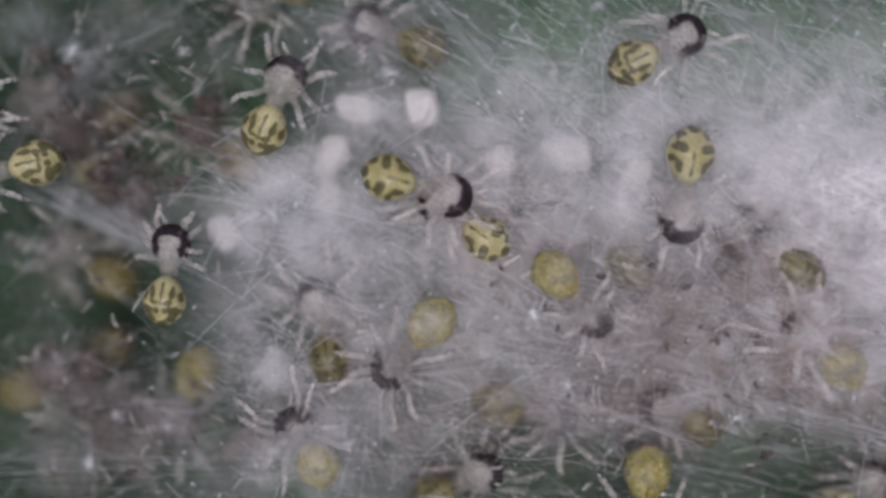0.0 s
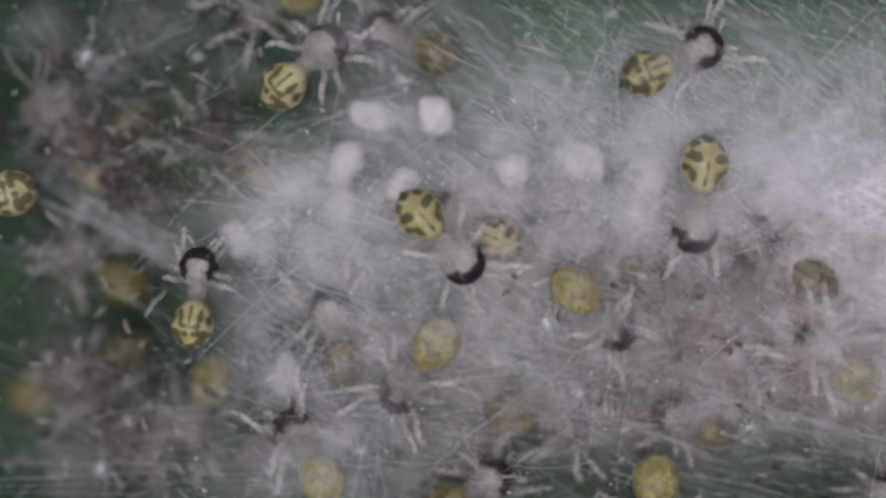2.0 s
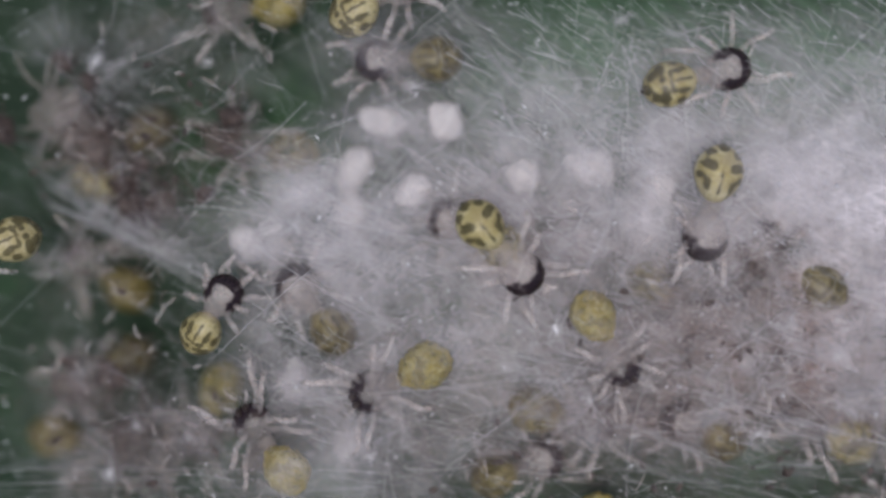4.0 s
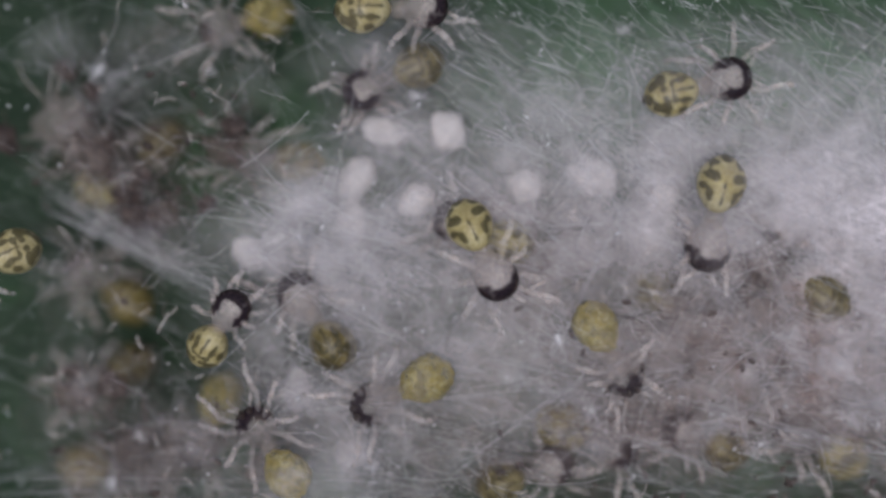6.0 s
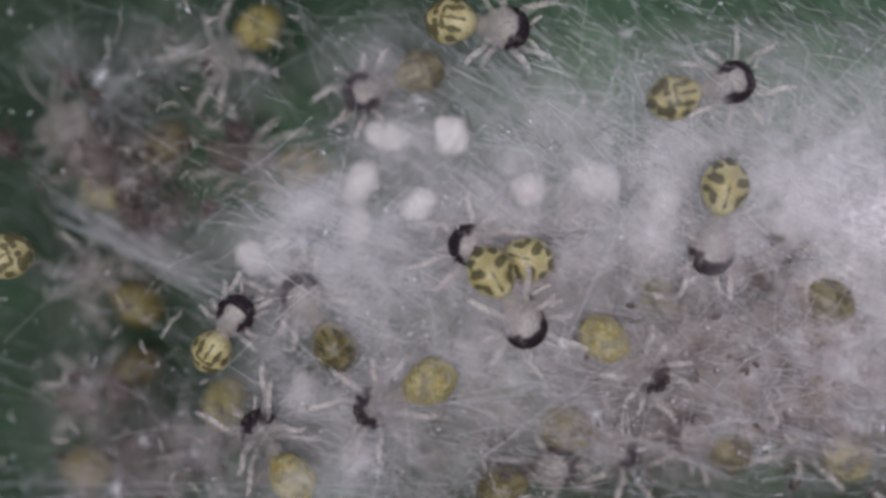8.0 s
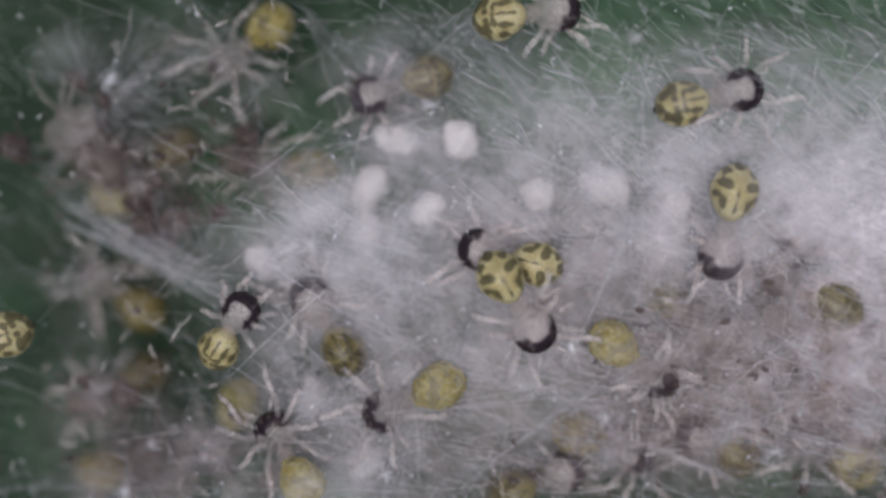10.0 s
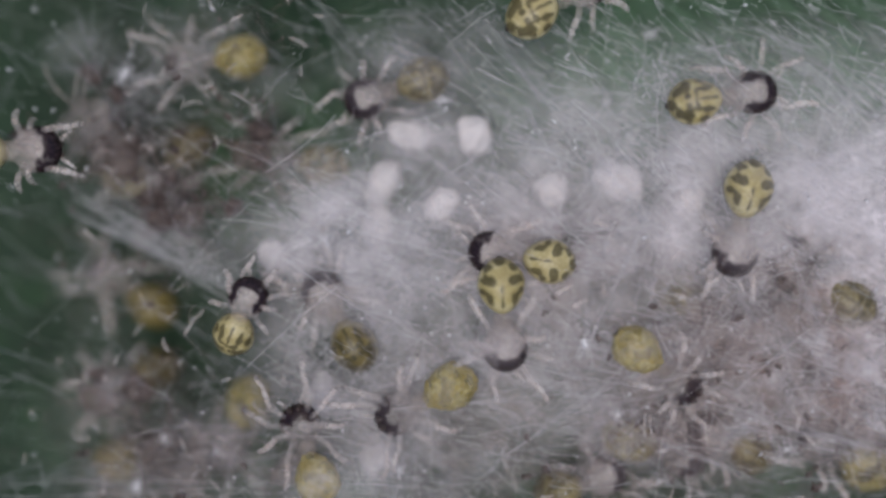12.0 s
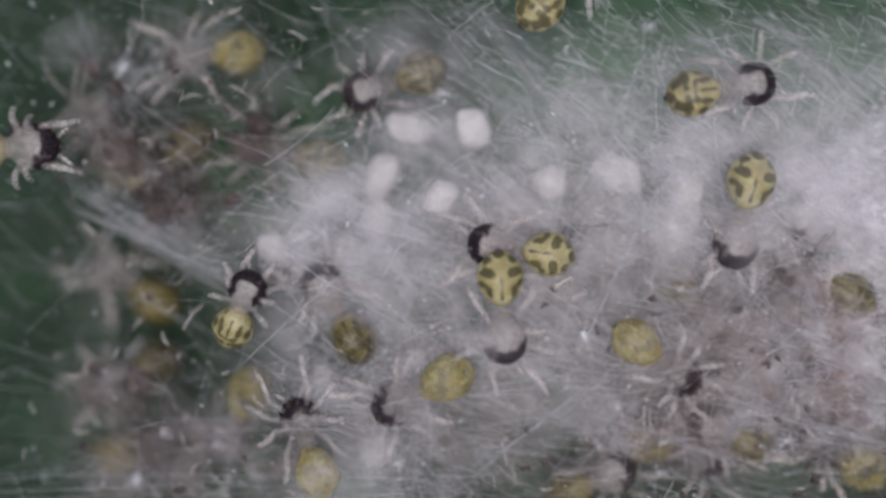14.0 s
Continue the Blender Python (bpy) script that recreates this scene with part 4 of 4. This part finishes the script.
# Each one's height and way: seconds, place, heading and how far the abdomen hangs down.
BROOD = [
    dict(kind='n', z=1.55, size=0.9, bars=True, bold=True, rows=[
        (0, 3.511, 3.273, -62.9, 23), (1.5, 3.511, 3.273, -62.9, 23), (2, 3.550, 3.244, -65.1, 0), (2.5, 3.799, 3.082, -75.1, 0),
        (3, 3.799, 3.082, -75.1, 0), (5.5, 3.762, 3.105, -75.2, 0), (8, 3.762, 3.105, -75.2, 0), (10.5, 3.730, 3.061, -77.2, 0),
        (11, 3.730, 3.061, -77.2, 0), (12, 3.702, 3.009, -80.5, 0), (14, 3.702, 3.009, -80.5, 0)]),  # A
    dict(kind='n', z=1.38, size=0.97, tuck=0.7, rows=[
        (0, 4.019, 1.017, -186.9, 0), (2, 4.019, 1.017, -186.9, 0), (2.5, 4.045, 0.951, -191.5, 0), (3, 4.052, 0.988, -190.8, 0),
        (12, 4.052, 0.988, -190.8, 0), (14, 4.095, 0.982, -192.4, 0)]),  # B
    dict(kind='n', z=1.55, size=0.93, rows=[
        (0, -0.392, 1.023, -105.9, 0), (0.5, -0.424, 0.614, -126.8, 0), (1, -0.424, 0.614, -126.8, 0), (1.5, -0.326, 0.470, -130.9, 0),
        (2, -0.248, 0.313, -138.0, 0), (2.5, 0.203, 0.440, -139.8, 0), (3, 0.562, 0.308, -140.1, 0), (5.5, 0.557, 0.224, -136.3, 0),
        (6, 0.210, 0.393, -153.2, 20), (6.5, 0.454, 0.039, -148.6, 0), (7, 0.711, -0.245, -148.6, 0), (7.5, 0.571, -0.344, -147.6, 0),
        (10.5, 0.571, -0.344, -147.6, 0), (11, 0.189, -0.492, -176.8, 0), (11.5, 0.119, -0.573, -176.2, 0), (12, 0.115, -0.636, -175.6, 0),
        (14, 0.115, -0.636, -175.6, 0)]),  # C
    dict(kind='n', z=1.08, size=0.9, heights=[(0, 0.98), (1.5, 0.9), (2.5, 0.5), (6.5, 0.6), (7, 0.78), (7.5, 1.06)], rows=[
        (0, 0.323, 0.474, 53.5, 0), (1.5, 0.319, 0.500, 63.3, 0), (3, 0.127, 0.510, 64.0, 0), (5.5, 0.181, 0.614, 65.7, 0),
        (6, 0.209, 0.699, 70.1, 0), (6.5, 0.288, 0.628, 74.2, 0), (7, 0.413, 0.526, 83.2, 0), (7.5, 0.442, 0.423, 76.5, 0),
        (10.5, 0.442, 0.423, 76.5, 0), (11, 0.469, 0.396, 79.5, 0), (12, 0.407, 0.347, 82.0, 0), (14, 0.407, 0.347, 82.0, 0)]),  # D
    dict(kind='n', z=1.45, size=0.93, bars=True, tuck=0.85, rows=[
        (0, -2.815, 2.340, -24.4, 29), (0.5, -2.815, 2.340, -24.4, 29), (1, -2.699, 2.566, -37.4, 0), (1.5, -2.701, 2.753, -50.8, 0),
        (2, -2.569, 3.115, -49.1, 23), (2.5, -1.992, 3.973, -59.3, 26), (3, -1.533, 4.358, -60.3, 25), (5.5, -1.572, 4.349, -59.8, 28),
        (6, -1.280, 4.365, -86.2, 0), (6.5, -0.618, 4.399, -87.4, 22), (7, -0.193, 4.238, -84.5, 24), (7.5, 0.025, 4.216, -94.4, 27),
        (8, 0.022, 4.205, -99.0, 26), (10.5, 0.841, 4.470, -75.3, 23), (11, 0.890, 4.437, -67.7, 28), (11.5, 0.899, 4.448, -72.8, 27),
        (12, 0.984, 4.594, -60.0, 0), (12.5, 1.163, 4.749, -45.0, 0), (14, 1.072, 4.721, -45.0, 0)]),  # E
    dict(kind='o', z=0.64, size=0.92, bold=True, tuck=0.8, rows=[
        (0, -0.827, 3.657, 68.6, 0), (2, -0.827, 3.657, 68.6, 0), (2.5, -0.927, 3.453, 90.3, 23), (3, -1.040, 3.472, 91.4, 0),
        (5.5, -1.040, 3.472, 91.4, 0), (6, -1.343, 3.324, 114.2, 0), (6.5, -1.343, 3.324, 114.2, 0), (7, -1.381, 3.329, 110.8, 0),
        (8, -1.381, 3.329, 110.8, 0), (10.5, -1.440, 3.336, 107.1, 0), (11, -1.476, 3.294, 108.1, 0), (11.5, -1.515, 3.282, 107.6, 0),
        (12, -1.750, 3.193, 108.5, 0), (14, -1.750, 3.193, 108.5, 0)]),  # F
    dict(kind='n', z=1.35, size=0.84, bars=True, bold=True, tuck=0.62, rows=[
        (0, -4.558, -0.395, -6.1, 0), (0.5, -4.299, -0.607, -7.5, 0), (1.5, -4.310, -0.670, -5.7, 0), (2.5, -4.310, -0.670, -5.7, 0),
        (3, -4.314, -0.766, -23.6, 29), (5.5, -4.206, -1.027, -34.4, 36), (8.2, -4.206, -1.027, -34.4, 36), (10.5, -4.272, -0.803, -30.8, 39),
        (11, -4.277, -0.702, -25.0, 43), (12, -4.296, -0.800, -23.8, 43), (14, -4.296, -0.800, -23.8, 43)]),  # G
    dict(kind='o', z=0.78, size=0.94, rows=[
        (0, -2.034, -1.390, 12.1, 0), (1.5, -2.016, -1.430, 12.7, 23), (2.2, -2.016, -1.430, 12.7, 23), (2.5, -2.435, -0.894, 37.9, 21),
        (3, -2.547, -0.833, 38.8, 21), (5.5, -2.590, -0.835, 35.9, 0), (8, -2.616, -0.769, 32.9, 0), (11, -2.616, -0.769, 32.9, 0),
        (12, -2.647, -0.750, 30.6, 0), (14, -2.647, -0.750, 30.6, 0)]),  # H
    dict(kind='v', z=1.25, size=0.9, bold=True, rows=[
        (0, -0.516, -1.602, -221.8, 0), (0.5, -0.582, -1.679, -221.6, 0), (1, -0.645, -1.760, -220.1, 0), (1.5, -0.622, -1.852, -216.4, 0),
        (2, -0.622, -1.852, -216.4, 0), (2.5, -0.762, -1.867, -226.3, 0), (3, -1.079, -1.894, -240.9, 0), (5.5, -1.127, -1.993, -245.2, 0),
        (8, -1.150, -1.960, -244.9, 0), (10.5, -1.150, -1.960, -244.9, 0), (11, -1.144, -2.014, -240.0, 0), (12.5, -1.189, -2.071, -243.6, 0),
        (14, -1.221, -2.042, -243.4, 0)]),  # I
    dict(kind='v', z=1.3, size=0.85, bold=True, rows=[
        (0, -2.254, -3.402, 28.8, 37), (1.5, -2.457, -3.303, 31.0, 0), (2, -2.457, -3.303, 31.0, 0), (2.5, -2.652, -3.238, 33.5, 0),
        (3, -3.207, -3.177, 37.2, 0), (5.5, -3.257, -2.991, 33.6, 0), (8, -3.253, -2.952, 33.5, 0), (10.5, -3.171, -2.917, 25.1, 0),
        (11, -3.102, -2.897, 17.5, 0), (12.5, -3.082, -2.954, 17.8, 0), (14, -3.082, -2.954, 17.8, 0)]),  # J
    dict(kind='v', z=1.15, size=0.86, bold=True, tuck=0.72, rows=[
        (0, 2.206, -0.785, -139.2, 0), (1.5, 2.323, -0.880, -134.7, 0), (2, 2.323, -0.880, -134.7, 0), (2.5, 2.447, -1.189, -144.1, 0),
        (3, 2.378, -1.279, -150.7, 0), (6, 2.378, -1.279, -150.7, 0), (6.5, 2.474, -1.282, -144.2, 0), (7, 2.536, -1.299, -136.5, 0),
        (7.5, 2.581, -1.299, -127.8, 0), (10.5, 2.581, -1.299, -127.8, 0), (11, 2.731, -1.418, -130.4, 0), (12.5, 2.760, -1.469, -127.5, 0),
        (14, 2.760, -1.469, -127.5, 0)]),  # K
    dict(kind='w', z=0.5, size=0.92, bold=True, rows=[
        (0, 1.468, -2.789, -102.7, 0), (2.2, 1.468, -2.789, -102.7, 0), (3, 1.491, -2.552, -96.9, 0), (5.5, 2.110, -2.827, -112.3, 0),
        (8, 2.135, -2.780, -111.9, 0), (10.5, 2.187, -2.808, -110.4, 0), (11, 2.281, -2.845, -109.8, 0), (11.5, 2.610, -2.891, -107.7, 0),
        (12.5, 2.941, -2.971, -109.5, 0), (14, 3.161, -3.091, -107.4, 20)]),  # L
    dict(kind='v', z=0.55, size=0.95, heights=[(0, 1.05), (2.2, 1.05), (3, 0.85), (5.5, 0.55)], rows=[
        (0, 6.461, -1.772, 51.3, 26), (2.2, 6.490, -1.801, 51.6, 26), (2.5, 6.506, -2.075, 58.2, 28), (3, 6.449, -2.477, 62.4, 26),
        (5.5, 6.174, -2.958, 62.6, 26), (8, 6.148, -2.928, 61.6, 23), (14, 6.076, -3.189, 61.8, 23)]),  # M
    dict(kind='v', z=0.9, size=0.92, bold=True, rows=[
        (0, 3.402, -4.297, -187.7, 0), (1.5, 3.350, -4.296, -186.8, 0), (2.2, 3.350, -4.296, -186.8, 0), (2.5, 3.006, -4.428, -190.8, 0),
        (3, 2.476, -4.592, -192.4, 0), (5.5, 2.084, -5.116, -190.6, 0), (14, 1.731, -5.279, -190.6, 0)]),  # N
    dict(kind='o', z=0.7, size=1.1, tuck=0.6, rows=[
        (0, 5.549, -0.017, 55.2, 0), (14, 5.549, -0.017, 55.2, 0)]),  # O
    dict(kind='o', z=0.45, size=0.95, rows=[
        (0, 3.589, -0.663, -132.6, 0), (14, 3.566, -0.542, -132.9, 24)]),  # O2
    dict(kind='n', z=1.3, size=0.92, bars=True, tuck=0.8, rows=[
        (0, -7.231, 1.333, -256.2, 21), (1, -7.651, 1.138, -257.4, 0), (1.5, -7.906, 0.939, -254.3, 0), (2, -7.896, 0.857, -252.6, 0),
        (3, -7.938, 0.265, -244.7, 23), (5.5, -7.944, 0.115, -242.1, 28), (8, -8.180, 0.113, -242.6, 24), (8.2, -8.144, -0.059, -242.1, 23),
        (10.5, -8.410, -1.178, -246.3, 21), (11, -8.586, -1.249, -246.0, 22), (11.5, -9.084, -1.432, -245.5, 24), (14, -9.257, -1.768, -245.6, 24)]),  # P
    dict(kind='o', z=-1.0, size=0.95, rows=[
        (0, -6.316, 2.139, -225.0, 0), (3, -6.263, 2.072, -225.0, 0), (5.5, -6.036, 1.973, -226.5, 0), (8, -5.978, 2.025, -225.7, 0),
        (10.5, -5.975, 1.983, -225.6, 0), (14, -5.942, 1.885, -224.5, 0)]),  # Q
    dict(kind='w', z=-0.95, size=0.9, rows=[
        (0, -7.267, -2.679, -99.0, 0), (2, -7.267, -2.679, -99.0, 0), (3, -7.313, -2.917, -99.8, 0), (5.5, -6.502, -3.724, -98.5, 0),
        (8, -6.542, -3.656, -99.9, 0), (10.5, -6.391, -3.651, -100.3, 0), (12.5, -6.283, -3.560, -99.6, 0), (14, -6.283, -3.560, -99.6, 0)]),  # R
    dict(kind='v', z=-0.55, size=0.9, rows=[
        (0, -4.660, -2.715, -203.9, 0), (3, -4.558, -2.767, -203.8, 0), (5.5, -4.629, -2.807, -203.6, 0), (8, -4.629, -2.807, -203.6, 0),
        (11, -4.507, -2.726, -203.6, 0), (12.5, -4.606, -2.819, -203.5, 0), (14, -4.577, -2.752, -203.6, 0)]),  # S
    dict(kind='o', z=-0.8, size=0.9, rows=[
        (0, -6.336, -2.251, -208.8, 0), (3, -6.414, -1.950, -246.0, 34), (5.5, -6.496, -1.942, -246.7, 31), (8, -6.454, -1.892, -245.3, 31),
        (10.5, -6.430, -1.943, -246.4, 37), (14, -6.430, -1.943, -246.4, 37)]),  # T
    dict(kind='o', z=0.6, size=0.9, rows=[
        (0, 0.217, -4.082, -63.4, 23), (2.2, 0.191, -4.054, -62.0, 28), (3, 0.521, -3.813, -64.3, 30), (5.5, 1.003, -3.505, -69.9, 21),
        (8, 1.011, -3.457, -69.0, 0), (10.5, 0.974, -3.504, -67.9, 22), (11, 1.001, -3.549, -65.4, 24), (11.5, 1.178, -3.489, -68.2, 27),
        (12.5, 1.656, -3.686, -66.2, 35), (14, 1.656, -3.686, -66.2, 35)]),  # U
    dict(kind='n', z=1.45, size=0.98, tuck=0.55, rows=[
        (0, -8.248, 2.132, -72.5, 31), (3, -9.438, 2.123, -77.8, 33), (5.5, -9.822, 1.945, -82.3, 34), (8, -9.709, 1.921, -84.9, 35),
        (10.5, -9.500, 1.861, -87.9, 30), (11, -8.289, 1.896, -83.7, 32), (11.5, -8.145, 2.004, -87.3, 23), (12, -8.145, 2.004, -87.3, 23),
        (12.5, -8.186, 2.009, -88.3, 29), (14, -8.175, 1.948, -87.2, 30)]),  # V
    dict(kind='v', z=0.0, size=0.88, rows=[
        (0, -2.982, 4.501, -244.3, 0), (1.5, -3.094, 4.467, -246.9, 0), (2.2, -3.236, 4.477, -249.0, 0), (3, -3.793, 4.443, -258.4, 0),
        (5.5, -3.836, 4.450, -260.6, 22), (6, -3.945, 4.422, -252.5, 28), (6.5, -4.009, 4.211, -239.7, 30), (7.5, -4.108, 4.171, -227.1, 28),
        (8.2, -4.078, 4.143, -228.9, 28), (10.5, -4.130, 4.157, -230.7, 0), (11, -4.560, 3.792, -237.1, 0), (11.5, -4.863, 3.771, -260.0, 0),
        (12.5, -4.996, 3.760, -263.9, 0), (14, -4.956, 3.743, -261.9, 21)]),  # W
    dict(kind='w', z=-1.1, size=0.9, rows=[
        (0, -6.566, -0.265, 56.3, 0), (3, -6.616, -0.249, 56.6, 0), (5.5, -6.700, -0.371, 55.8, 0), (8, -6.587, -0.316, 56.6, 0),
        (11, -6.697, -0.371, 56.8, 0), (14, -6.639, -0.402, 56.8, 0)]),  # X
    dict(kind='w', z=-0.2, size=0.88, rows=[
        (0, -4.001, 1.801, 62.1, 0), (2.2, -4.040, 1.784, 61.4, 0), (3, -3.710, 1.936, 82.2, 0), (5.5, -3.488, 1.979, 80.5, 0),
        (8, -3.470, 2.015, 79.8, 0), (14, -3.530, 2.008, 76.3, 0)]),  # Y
    dict(kind='n', z=-0.85, size=0.88, rows=[
        (0, -6.116, 1.167, -128.9, 0), (5.5, -6.426, 1.140, -128.7, 0), (8, -6.386, 1.208, -127.2, 0), (10.5, -6.355, 1.140, -126.3, 0),
        (11.5, -6.359, 1.448, -125.3, 0), (14, -6.326, 1.504, -125.0, 0)]),  # Z
    dict(kind='o', z=0.72, size=0.9, rows=[
        (0, 4.184, -2.895, 65.7, 33), (14, 4.167, -2.834, 64.9, 32)]),  # AA
    dict(kind='n', z=0.3, size=0.9, rows=[
        (0, 7.120, -4.348, -50.6, 31), (3, 7.155, -4.414, -52.1, 36), (14, 7.155, -4.414, -52.1, 36)]),  # BB
]


def motions():
    """The spiderlings creep over the silk; their legs step while they creep."""
    for i, b in enumerate(BROOD):
        ob, rear, legs = spiderling(b["kind"], b["size"], i, b["z"] < 0.7, b.get("bars", False), b.get("bold", False), b.get("tuck", 1.0))
        flip = 180 if LOOKS[b["kind"]][1] else 0
        highs = b.get("heights", [(0, b["z"])])
        ts, zs = [h[0] for h in highs], [h[1] for h in highs]
        walk(ob, [(t, pose(x * MM, y * MM, np.interp(t, ts, zs) * MM) @ pose(0, 0, 0, 0, 0, a) @ pose(0, 0, 0, 0, flip, 0)) for t, x, y, a, _ in b["rows"]])
        if max(row[4] for row in b["rows"]) > 0:
            up = -1 if flip else 1
            walk(rear, [(t, rear_pose(bend, up)) for t, _, _, _, bend in b["rows"]])
        steps = []
        for (t0, x0, y0, a0, _), (t1, x1, y1, a1, _) in zip(b["rows"], b["rows"][1:]):
            far = math.hypot(x1 - x0, y1 - y0) + abs(a1 - a0) / 60
            if far > 0.12:
                count = max(1, min(6, round(far / 0.13), int((t1 - t0) / 0.2)))
                steps += [t0 + (t1 - t0) * (k + 0.5) / count for k in range(count)]
        if not steps:
            continue
        for leg, x, y, turn, phase in legs:
            rows = [(0.0, 0.0)]
            for k, t in enumerate(steps):
                if t > rows[-1][0] + 0.12:
                    rows.append((t, (11 if k % 2 else -11) * phase))
            rows.append((14.0, rows[-1][1]))
            walk(leg, [(t, pose(x * MM, y * MM, -0.08 * MM, 0, 0, turn + a)) for t, a in rows])


motions()
